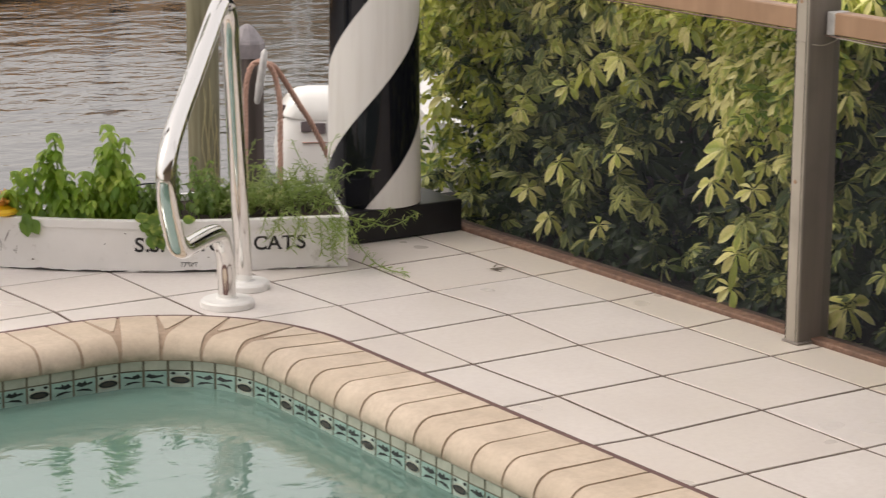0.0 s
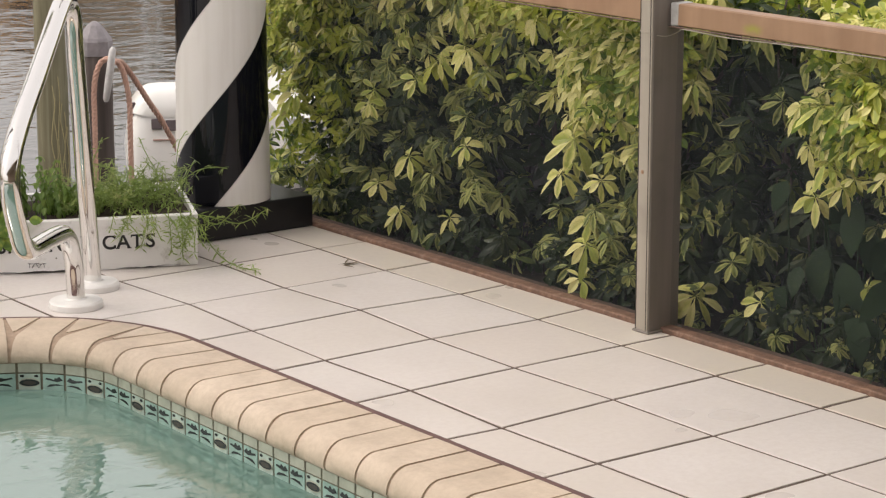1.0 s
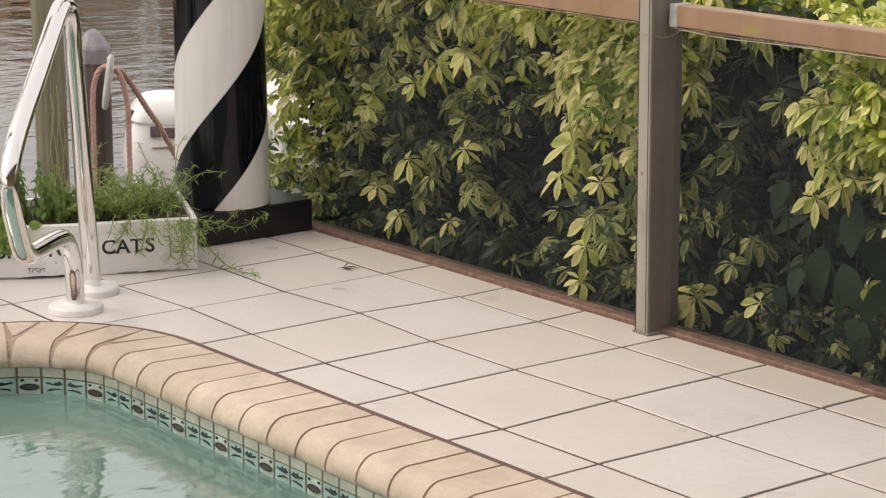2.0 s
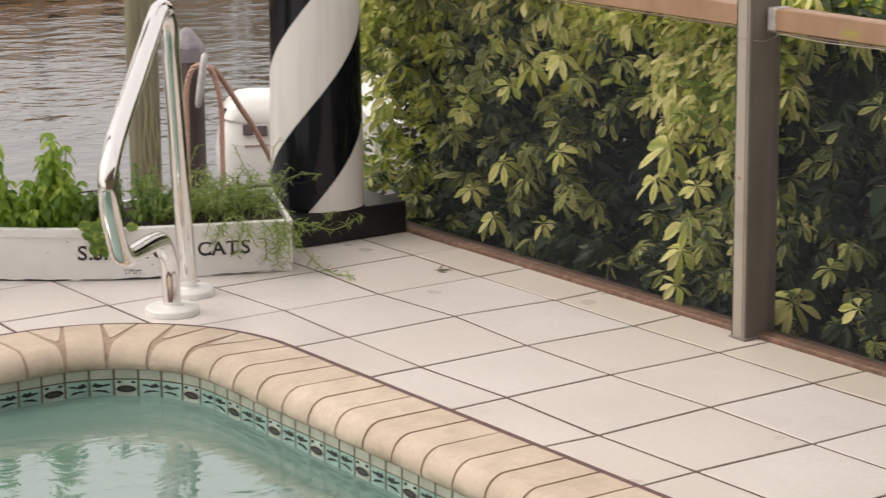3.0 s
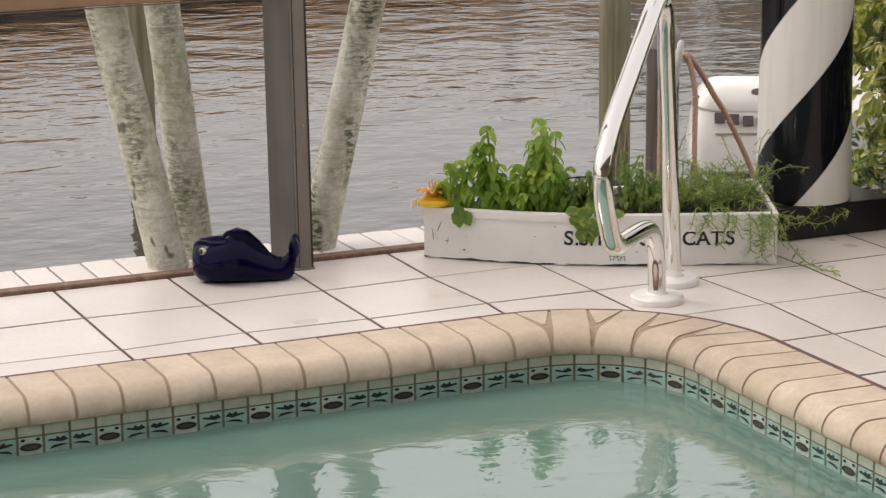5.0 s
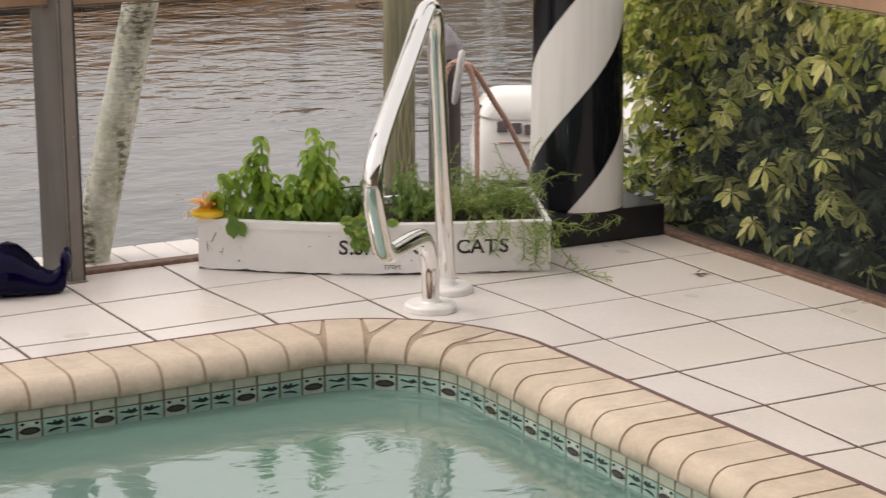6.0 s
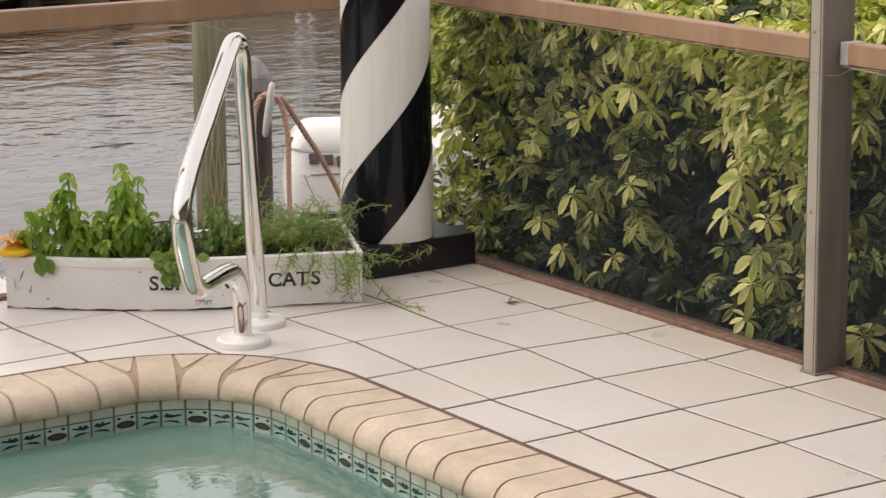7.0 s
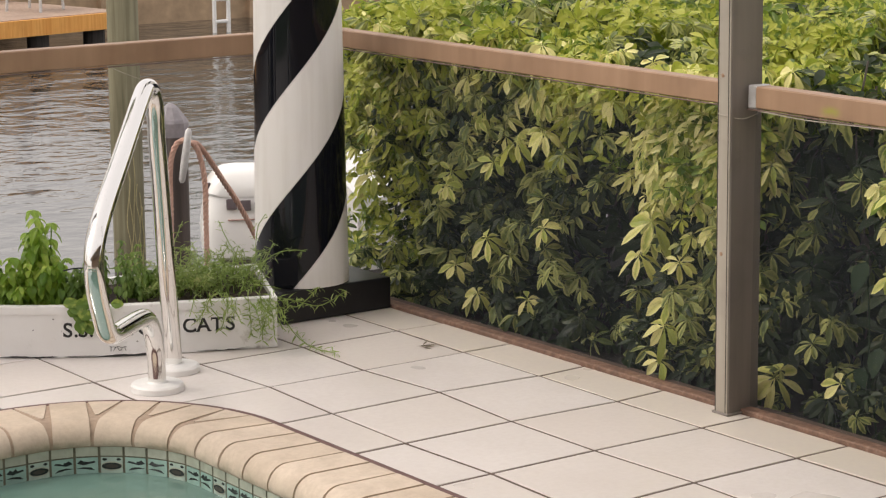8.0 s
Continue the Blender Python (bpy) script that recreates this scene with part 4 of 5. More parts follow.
def cleat_and_rope():
    t = thing("dock_cleat", "pale metal cleat fixed to the dark piling", "cleat", (3.07, 5.24, -0.3))
    bm = BM()
    tube(bm, [(-0.004, -0.06, 0.185), (-0.008, -0.06, 0.17), (-0.02, -0.055, 0.08), (-0.034, -0.05, -0.01), (-0.048, -0.05, -0.085), (-0.05, -0.05, -0.10)], [0.008, 0.018, 0.021, 0.021, 0.017, 0.008], 12)
    part("horn", bm, M_GREYMETAL, t, smooth=True)
    r = thing("mooring_rope", "faded orange mooring rope looped over a piling cleat", "rope", (3.07, 5.24, -0.3))

    def strand(pts, rad):
        curve = smooth_path([Vector(p) for p in pts], 22)
        length = 0.0
        for lay in range(3):
            wound, length = [], 0.0
            for i, p in enumerate(curve):
                way = (curve[min(i + 1, len(curve) - 1)] - curve[max(i - 1, 0)]).normalized()
                length += (p - curve[max(i - 1, 0)]).length
                side = way.cross(Vector((0.3, -0.9, 0.2))).normalized()
                a = length * 75 + lay * 2.094
                wound.append(p + (side * math.cos(a) + way.cross(side) * math.sin(a)) * rad * 0.5)
            q = BM()
            tube(q, wound, rad * 0.56, 7)
            part("strand", q, M_ROPE, r, smooth=True)
    strand([(-0.066, 0.05, -0.60), (-0.064, 0.05, -0.25), (-0.06, 0.05, -0.03), (-0.036, 0.03, 0.086), (0.01, 0.0, 0.112), (0.065, -0.02, 0.06), (0.098, -0.03, -0.10), (0.10, -0.03, -0.30), (0.10, -0.03, -0.60)], 0.015)
    strand([(0.02, -0.02, 0.10), (0.09, 0.02, 0.08), (0.19, 0.08, -0.01), (0.30, 0.12, -0.15), (0.42, 0.16, -0.30), (0.60, 0.23, -0.58), (0.68, 0.28, -0.75)], 0.016)


cleat_and_rope()

# ---- foliage ----


def umbrella_leaf(n, length, width, droop, seed):
    """A palmate whorl of n stalked leaflets: points, faces, and how near each point is to a leaflet's margin."""
    r = np.random.default_rng(seed)
    pts, faces, rim = [], [], []
    for k in range(n):
        a = 2 * math.pi * k / n + r.uniform(-0.18, 0.18)
        L = length * r.uniform(0.72, 1.12)
        w = width * r.uniform(0.82, 1.15)
        dr = droop * r.uniform(0.6, 1.5)
        twist = r.normal(0, 0.25)
        ca, sa = math.cos(a), math.sin(a)
        i = len(pts)
        for s, ww in ((0.04, 0.07), (0.2, 0.16), (0.42, 0.72), (0.66, 1.0), (0.86, 0.72), (1.0, 0.0)):
            zz = -dr * L * s ** 1.7
            for side in ((-1, 0, 1) if ww else (0,)):
                lift = 0.0 if side == 0 else (0.17 + side * twist) * w * ww
                pts.append((ca * L * s - sa * side * w * ww / 2, sa * L * s + ca * side * w * ww / 2, zz + lift))
                rim.append(float(abs(side)) if s > 0.1 else 0.2)
        rim[-1] = 0.8
        for q in (i, i + 3, i + 6, i + 9):
            faces += [(q, q + 1, q + 4, q + 3), (q + 1, q + 2, q + 5, q + 4)]
        faces += [(i + 12, i + 13, i + 15), (i + 13, i + 14, i + 15)]
    return np.array(pts, float), faces, rim


def simple_leaf(length, width, droop):
    pts = [(0, 0, 0)]
    for s, ww in ((0.35, 0.9), (0.7, 0.75)):
        for side in (-1, 0, 1):
            pts.append((s * length, side * ww * width / 2, -droop * length * s ** 2 + (0.12 * width if side else 0)))
    pts.append((length, 0, -droop * length))
    return np.array(pts, float), [(0, 2, 1), (0, 3, 2), (1, 2, 5, 4), (2, 3, 6, 5), (4, 5, 7), (5, 6, 7)], [0.0, 1, 0, 1, 1, 0, 1, 0.8]


def broad_leaf(length, width, droop):
    """An oval leaf with a pointed tip, folded a little along its midrib."""
    pts, rim = [(0, 0, 0)], [0.0]
    for s, ww in ((0.14, 0.55), (0.36, 1.0), (0.60, 0.96), (0.82, 0.58)):
        for side in (-1, 0, 1):
            pts.append((s * length, side * ww * width / 2, -droop * length * s ** 2 + (0.13 * width * ww if side else 0)))
            rim.append(float(abs(side)))
    pts.append((length, 0, -droop * length))
    rim.append(0.8)
    faces = [(0, 2, 1), (0, 3, 2)]
    for q in (1, 4, 7):
        faces += [(q, q + 1, q + 4, q + 3), (q + 1, q + 2, q + 5, q + 4)]
    return np.array(pts, float), faces + [(10, 11, 13), (11, 12, 13)], rim


def rimmed(me, rim):
    """Store on a leaf mesh how near each point is to the margin."""
    me.attributes.new("rim", "FLOAT", "POINT").data.foreach_set("value", np.array(rim, np.float32))


def turn(axis_z, spin):
    """Rotation that takes z to axis_z, with a spin about it."""
    z = Vector(axis_z).normalized()
    q = Vector((0, 0, 1)).rotation_difference(z)
    return np.array((q.to_matrix() @ Euler((0, 0, spin)).to_matrix()))


def scatter(name, shapes, spots, material, parent, label="", kind=""):
    """One mesh of many leaves. spots: place, normal, spin, scale."""
    verts, faces, rims, off = [], [], [], 0
    for i, (p, nrm, spin, sc) in enumerate(spots):
        v, f, rim = shapes[i % len(shapes)]
        rims += rim
        verts.append(v @ turn(nrm, spin).T * sc + np.array(p))
        faces += [tuple(k + off for k in q) for q in f]
        off += len(v)
    me = bpy.data.meshes.new(name)
    me.from_pydata(np.concatenate(verts).tolist(), [], faces)
    rimmed(me, rims)
    me.materials.append(material.m)
    ob = new(name, me)
    ob.parent = parent
    return tagged(ob, label, kind=kind)


CUPS = [umbrella_leaf(n, 0.062, 0.024, dr, 20 + s) for s, (n, dr) in enumerate(((7, -0.25), (8, 0.1), (6, -0.5), (7, 0.35), (8, -0.1)))]
LEAVES = [umbrella_leaf(n, 0.060, 0.0222, dr, s) for s, (n, dr) in enumerate(((7, 0.9), (8, 0.65), (7, 1.15), (7, 0.50), (8, 0.9), (6, 0.75)))]


def hedge_top(x, y):
    return 0.80 + 0.10 * noise.noise(Vector((x * 1.3, y * 1.3, 0.3))) + 0.12 * min(1.0, (x - 1.3)) + 0.05 * noise.noise(Vector((x * 5, y * 5, 2.0)))


def hedge_front(y, z):
    return 1.31 + 0.09 * noise.noise(Vector((y * 2.2, z * 2.2, 5.0)))


# bare shaded hollows on the side towards the pool: y, z, their half sizes, depth
HOLLOWS = ((-1.10, 0.58, 0.20, 0.34, 2.8), (-0.20, 0.20, 0.22, 0.14, 0.95), (-1.15, 0.12, 0.12, 0.12, 0.7), (0.10, 0.02, 0.9, 0.07, 0.8), (0.50, 0.22, 0.10, 0.10, 0.7), (0.15, 0.40, 0.13, 0.10, 0.9), (-0.25, 0.66, 0.13, 0.07, 0.6), (0.52, -0.02, 0.25, 0.10, 0.9), (-1.55, 0.12, 0.40, 0.28, 1.2), (0.62, 0.08, 0.2, 0.12, 0.8), (-0.28, 0.42, 0.09, 0.10, 0.8), (0.70, 0.48, 0.08, 0.08, 1.2), (0.83, 0.26, 0.07, 0.12, 1.2), (0.62, 0.66, 0.08, 0.06, 0.9))
# the large pale whorls that stand out of the hedge: y, z, size
WHORLS = ((-0.45, 0.30, 1.2), (-0.63, 0.31, 1.0), (-0.44, 0.20, 0.9), (-0.59, 0.13, 1.1), (-0.56, 0.03, 1.1), (-0.97, 0.06, 1.4), (-1.17, 0.08, 1.2), (-1.09, 0.17, 0.9), (-1.15, 0.24, 0.8), (-1.35, 0.38, 1.1), (-1.44, 0.47, 1.2),
          (0.51, 0.55, 0.9), (0.86, 0.35, 1.2), (0.65, 0.42, 0.9), (0.44, 0.38, 1.0), (0.25, 0.24, 1.1), (0.39, 0.14, 1.1), (0.32, 0.06, 1.0), (0.16, 0.20, 0.9), (-0.02, 0.31, 1.0), (0.13, 0.54, 1.1), (0.23, 0.47, 1.0), (0.00, 0.58, 1.1),
          (-0.06, 0.21, 0.9), (0.08, 0.08, 1.0), (-0.09, 0.53, 0.9), (0.76, 0.13, 0.9), (-0.50, 0.40, 1.5), (-1.42, 0.62, 1.1))


def fullness(y, z):
    f = 0.80 + 1.1 * noise.noise(Vector((y * 3.6, z * 3.6, 4.0)))
    for cy, cz, ry, rz, d in HOLLOWS:
        f -= d * math.exp(-((y - cy) / ry) ** 2 - ((z - cz) / rz) ** 2)
    return f


def hedge_spots(y0, y1, seed):
    """Whorls: pale (lit) and green ones on the side towards the pool, darkened ones for the shade among and behind
    them, the top.
    """
    r = np.random.default_rng(seed)
    pale, green, shaded, crown = [], [], [], []
    taken = []
    for y, z, size in WHORLS:
        p = (hedge_front(y, z) - 0.035, y, z + 0.02)
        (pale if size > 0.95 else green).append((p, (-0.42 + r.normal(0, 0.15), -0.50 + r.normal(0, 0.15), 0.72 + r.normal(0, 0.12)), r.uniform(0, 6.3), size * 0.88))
        taken.append((y, z))
    few = list(taken)
    while len(taken) < 3500:
        y, z = r.uniform(y0, y1), 0.03 + 0.82 * r.random() ** 0.85
        if (y > 1.0 and z < 0.42) or r.random() > fullness(y, z) or any((y - a) ** 2 + (z - b) ** 2 < (0.022 if y > 0.5 else 0.028) ** 2 for a, b in taken[-500:]) or any((y - a) ** 2 + (z - b) ** 2 < 0.058 ** 2 for a, b in few):
            taken.append((9, 9))
            continue
        taken.append((y, z))
        p = (hedge_front(y, z) + r.exponential(0.05), y, z)
        spot = (p, (-0.42 + r.normal(0, 0.34), -0.36 + r.normal(0, 0.34), 0.72 + r.normal(0, 0.2)), r.uniform(0, 6.3), r.uniform(0.5, 0.98) * (0.74 if y > 0.55 else 0.78 if y < -1.2 else 1.0))
        # light: the chance that a whorl takes the pale, lit colour
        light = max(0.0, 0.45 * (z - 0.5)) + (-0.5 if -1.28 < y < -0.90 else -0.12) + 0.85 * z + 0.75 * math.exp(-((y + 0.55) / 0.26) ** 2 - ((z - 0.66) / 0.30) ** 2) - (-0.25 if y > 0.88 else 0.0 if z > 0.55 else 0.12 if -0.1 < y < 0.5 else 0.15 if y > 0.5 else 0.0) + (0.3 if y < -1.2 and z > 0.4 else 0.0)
        # low and hollow places take the darkened, shaded colour more often
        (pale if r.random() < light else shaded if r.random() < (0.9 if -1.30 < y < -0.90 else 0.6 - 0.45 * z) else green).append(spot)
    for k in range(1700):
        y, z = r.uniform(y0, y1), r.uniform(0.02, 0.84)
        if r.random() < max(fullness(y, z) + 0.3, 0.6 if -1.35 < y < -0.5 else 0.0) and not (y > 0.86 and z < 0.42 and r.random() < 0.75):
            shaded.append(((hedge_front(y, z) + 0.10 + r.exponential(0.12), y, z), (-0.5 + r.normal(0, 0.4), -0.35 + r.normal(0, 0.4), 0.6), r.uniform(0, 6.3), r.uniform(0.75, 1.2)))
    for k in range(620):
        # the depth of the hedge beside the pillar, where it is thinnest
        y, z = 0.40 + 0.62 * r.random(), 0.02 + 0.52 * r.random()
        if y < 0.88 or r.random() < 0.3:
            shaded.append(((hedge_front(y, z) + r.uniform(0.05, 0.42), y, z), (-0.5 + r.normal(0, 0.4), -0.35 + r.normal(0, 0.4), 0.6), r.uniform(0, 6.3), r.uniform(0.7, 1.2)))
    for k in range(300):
        # young yellow-green leaves, coloured brighter as lit, at the lit end
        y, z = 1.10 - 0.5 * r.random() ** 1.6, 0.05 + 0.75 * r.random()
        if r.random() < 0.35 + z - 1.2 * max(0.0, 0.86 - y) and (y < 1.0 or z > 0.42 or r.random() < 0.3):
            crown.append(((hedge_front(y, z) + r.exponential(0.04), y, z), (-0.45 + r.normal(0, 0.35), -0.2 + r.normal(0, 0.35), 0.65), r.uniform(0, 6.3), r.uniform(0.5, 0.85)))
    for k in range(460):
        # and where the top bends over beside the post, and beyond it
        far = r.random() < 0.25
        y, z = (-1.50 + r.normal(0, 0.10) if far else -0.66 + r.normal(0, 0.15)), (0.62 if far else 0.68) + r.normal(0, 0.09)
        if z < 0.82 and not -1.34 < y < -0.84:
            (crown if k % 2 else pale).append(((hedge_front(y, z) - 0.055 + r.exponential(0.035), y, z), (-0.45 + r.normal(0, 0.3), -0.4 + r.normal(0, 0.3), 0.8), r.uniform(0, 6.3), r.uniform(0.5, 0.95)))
    # low darkened leaves stand for the shade at the hedge's foot
    for k in range(320):
        y, z = r.uniform(y0, y1), r.uniform(-0.02, 0.10)
        shaded.append(((r.uniform(1.27, 1.40), y, z), (-0.4 + r.normal(0, 0.4), -0.3 + r.normal(0, 0.4), 0.6), r.uniform(0, 6.3), r.uniform(0.5, 0.9)))
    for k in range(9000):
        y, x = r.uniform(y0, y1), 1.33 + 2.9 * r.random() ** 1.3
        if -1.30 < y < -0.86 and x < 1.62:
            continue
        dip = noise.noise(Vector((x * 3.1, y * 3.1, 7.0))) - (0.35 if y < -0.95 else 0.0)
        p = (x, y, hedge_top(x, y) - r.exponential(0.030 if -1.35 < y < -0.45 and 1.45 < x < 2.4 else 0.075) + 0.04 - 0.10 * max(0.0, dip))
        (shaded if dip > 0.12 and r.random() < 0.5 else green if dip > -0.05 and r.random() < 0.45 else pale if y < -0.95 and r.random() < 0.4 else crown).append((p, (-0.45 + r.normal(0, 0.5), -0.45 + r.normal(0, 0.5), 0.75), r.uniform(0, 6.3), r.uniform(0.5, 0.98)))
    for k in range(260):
        # tall bright shoots, coloured as sunlit, on the top beyond the post
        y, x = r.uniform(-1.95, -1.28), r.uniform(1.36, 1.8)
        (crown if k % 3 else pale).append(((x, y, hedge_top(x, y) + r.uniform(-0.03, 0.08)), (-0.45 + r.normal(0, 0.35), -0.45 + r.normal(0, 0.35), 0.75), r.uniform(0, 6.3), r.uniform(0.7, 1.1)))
    return pale, green, shaded, crown


def hedge():
    t = thing("hedge", "dense variegated yellow and green umbrella-leaf hedge", "hedge", (1.8, -0.8, -0.03))
    o = np.array((1.8, -0.8, -0.03))
    pale, green, shaded, crown = hedge_spots(-3.2, 1.2, 11)
    # the end towards the canal
    r = np.random.default_rng(5)
    for k in range(300):
        z = r.uniform(0.02, 0.85)
        if z < 0.5 and r.random() < 0.75:
            continue
        # every other whorl gets the yellow lit colour, for light off the canal
        (crown if k % 2 else shaded).append(((r.uniform(1.34, 3.2), 1.12 + 0.09 * r.normal(), z), (-0.5 + r.normal(0, 0.4), 0.5 + r.normal(0, 0.4), 0.5), r.uniform(0, 6.3), r.uniform(0.6, 1.2)))
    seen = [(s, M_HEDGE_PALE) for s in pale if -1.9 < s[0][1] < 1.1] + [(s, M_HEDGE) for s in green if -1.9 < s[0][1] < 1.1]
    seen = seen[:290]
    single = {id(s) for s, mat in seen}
    for name, spots, mat, label in (("foliage", [s for s in green if id(s) not in single] + shaded[1::3], M_HEDGE, "mass of green and cream umbrella leaves"), ("pale_foliage", [s for s in pale if id(s) not in single], M_HEDGE_PALE, "cream variegated umbrella leaves, paler for the lit places"),
                                    ("shaded_foliage", shaded[::3] + shaded[2::3], M_LEAF_DARK, "dark green shaded leaves"), ("new_growth", crown, M_HEDGE_NEW_LIT, "bright yellow-green young and lit umbrella leaves")):
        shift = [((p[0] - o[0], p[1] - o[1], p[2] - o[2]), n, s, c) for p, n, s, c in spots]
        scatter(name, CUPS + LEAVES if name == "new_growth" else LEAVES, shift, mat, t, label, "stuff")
    meshes = {}
    for mat in (M_HEDGE, M_HEDGE_PALE):
        for k, (v, f, rim) in enumerate(LEAVES):
            me = bpy.data.meshes.new("leaf_whorl")
            me.from_pydata(v.tolist(), [], f)
            rimmed(me, rim)
            me.materials.append(mat.m)
            meshes[mat, k] = me
    for i, ((p, n, s, c), mat) in enumerate(seen):
        ob = new("leaf_whorl", meshes[mat, i % len(LEAVES)])
        ob.parent = t
        m = Matrix(turn(n, s).tolist()).to_4x4() @ Matrix.Scale(c, 4)
        m.translation = Vector(p) - Vector(o)
        ob.matrix_local = m
    # inner leaves, darkened in colour for the shaded depth
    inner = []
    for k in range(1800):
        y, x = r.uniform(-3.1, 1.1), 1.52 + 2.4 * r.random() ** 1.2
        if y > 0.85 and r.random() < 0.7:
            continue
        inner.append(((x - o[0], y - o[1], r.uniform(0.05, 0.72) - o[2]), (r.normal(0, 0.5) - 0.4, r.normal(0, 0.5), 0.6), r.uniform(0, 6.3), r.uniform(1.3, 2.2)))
    scatter("inner_foliage", LEAVES, inner, M_LEAF_DARK, t, "dark green inner leaves", "stuff")
    # stems
    st = BM()
    for k in range(170):
        y = r.uniform(-3.0, 1.1)
        x = r.uniform(1.6, 2.4)
        p = Vector((x, y, 0))
        pts = [p]
        for j in range(5):
            p = p + Vector((r.normal(0, 0.035), r.normal(0, 0.06), 0.16))
            pts.append(p)
        tube(st, [q - Vector(o) for q in pts], [0.012, 0.011, 0.010, 0.008, 0.006, 0.004], 5)
    # bare forked stems in the hollow
    for y, lean in ((-0.95, -0.10), (-1.14, -0.05)):
        x = 1.50 + 0.06 * r.random()
        fork = Vector((x, y + lean * 0.5, 0.34 + 0.12 * r.random()))
        for way in (-0.09, 0.07):
            tube(st, [q - Vector(o) for q in smooth_path([Vector((x + 0.05, y, 0)), fork + Vector((0.0, 0.03 * math.copysign(1, way), -0.14)), fork, fork + Vector((-0.01, lean * 0.4 + way, 0.22)), fork + Vector((0.03, lean + way * 1.9, 0.42))], 4)], 0.003, 5)
    part("stem", st, M_STEM, t, "tangle of thin brown stems")
    return t


hedge()


def far_shrubs():
    t = thing("shrub_row", "dark green shrubs on the far bank", "shrubs", (16.4, FARY + 1.1, -0.27))
    r = np.random.default_rng(41)
    spots = []
    for k in range(34):
        cx, cy, rad = r.uniform(-4.0, 8.0), r.normal(0, 0.25), r.uniform(0.45, 0.75)
        for j in range(60):
            d = Vector((r.normal(), r.normal(), r.normal())).normalized()
            p = Vector((cx, cy, rad * 1.1)) + Vector((d.x * rad, d.y * rad * 0.8, d.z * rad))
            spots.append((tuple(p), tuple(d + Vector((0, 0, 0.5))), r.uniform(0, 6.3), r.uniform(0.7, 1.3)))
        st = BM()
        tube(st, [(cx, cy, 0.0), (cx + 0.03, cy, rad * 0.6), (cx, cy + 0.03, rad * 1.2)], [0.04, 0.03, 0.015], 6)
        part("stem", st, M_STEM, t)
    scatter("leaves", [simple_leaf(0.3, 0.16, 0.3), simple_leaf(0.24, 0.14, 0.45)], spots, M_LEAF_DARK, t, "dark green leaves", "stuff")


far_shrubs()


def sprig(base, height, leaf, pairs, tilt, out, r, whorl=3):
    """An upright herb stem with opposite leaves: adds spots to out, returns the stem's points."""
    pts = []
    for k in range(pairs + 1):
        s = (k / pairs) ** (0.8 if whorl == 3 else 0.9)
        p = Vector(base) + Vector((tilt[0] * s * s, tilt[1] * s * s, height * s))
        pts.append(p)
        for side in range(whorl if k < pairs else 4):
            a = (k % 2) * 1.57 + side * (6.283 / whorl if k < pairs else 1.57) + r.normal(0, 0.3)
            lean = 0.25 if k == pairs else r.uniform(0.45, 1.0) * (1.0 - 0.6 * s)
            m = (math.cos(a) * lean, math.sin(a) * lean, 0.7)
            out.append((tuple(p), m, a, leaf * r.uniform(0.75, 1.15) * (1 - (0.42 if whorl == 3 else 0.22) * s * s)))
    return pts


def herbs(name, label, spots_u, heights, leaf, mat, seed, pairs=7, stems=3, whorl=3):
    t = thing(name, label, "plant", hull_point(spots_u[len(spots_u) // 2], 0, 0.14))
    o = t.matrix_world.translation.copy()
    r = np.random.default_rng(seed)
    out = []
    for u, h in zip(spots_u, heights):
        for j in range(stems):
            b = hull_point(u + r.normal(0, 0.012), r.uniform(-0.5, 0.3), 0.14) - o
            pts = sprig(b, h * r.uniform(0.72, 1.05), 1.0, pairs, (r.normal(0, 0.018), r.normal(0, 0.03)), out, r, whorl)
            st = BM()
            tube(st, pts, 0.0022, 5)
            part("stem", st, mat, t)
    scatter("leaves", [broad_leaf(leaf, leaf * 0.58, 0.3), broad_leaf(leaf * 0.88, leaf * 0.62, 0.45), broad_leaf(leaf * 1.1, leaf * 0.55, 0.6)], out, mat, t, kind="stuff")
    return t


herbs("mint_plant", "bright green mint sprigs leaning over the bow of the planter", [0.915, 0.90, 0.885, 0.86], [0.09, 0.14, 0.13, 0.185], 0.046, M_MINT, 3, 6, 2, 2)
herbs("mint_plant", "tall bright green mint sprigs growing from the planter", [0.81, 0.795, 0.775, 0.69, 0.67, 0.65, 0.63, 0.61], [0.22, 0.245, 0.17, 0.17, 0.255, 0.27, 0.28, 0.19], 0.050, M_MINT, 6, 9, 2, 2)
herbs("mint_plant", "low bushy mint in the middle of the planter", [0.80, 0.775, 0.755, 0.715, 0.69, 0.66, 0.63, 0.60], [0.09, 0.11, 0.08, 0.08, 0.12, 0.14, 0.12, 0.10], 0.046, M_MINT, 8, 5, 5)
herbs("creeping_herb", "small-leaved green creeping herb in the planter", [0.56, 0.53, 0.50, 0.46, 0.42, 0.38, 0.34, 0.3, 0.26], [0.09, 0.09, 0.12, 0.18, 0.16, 0.09, 0.09, 0.08, 0.07], 0.031, M_GRASSY, 4, 6, 5)


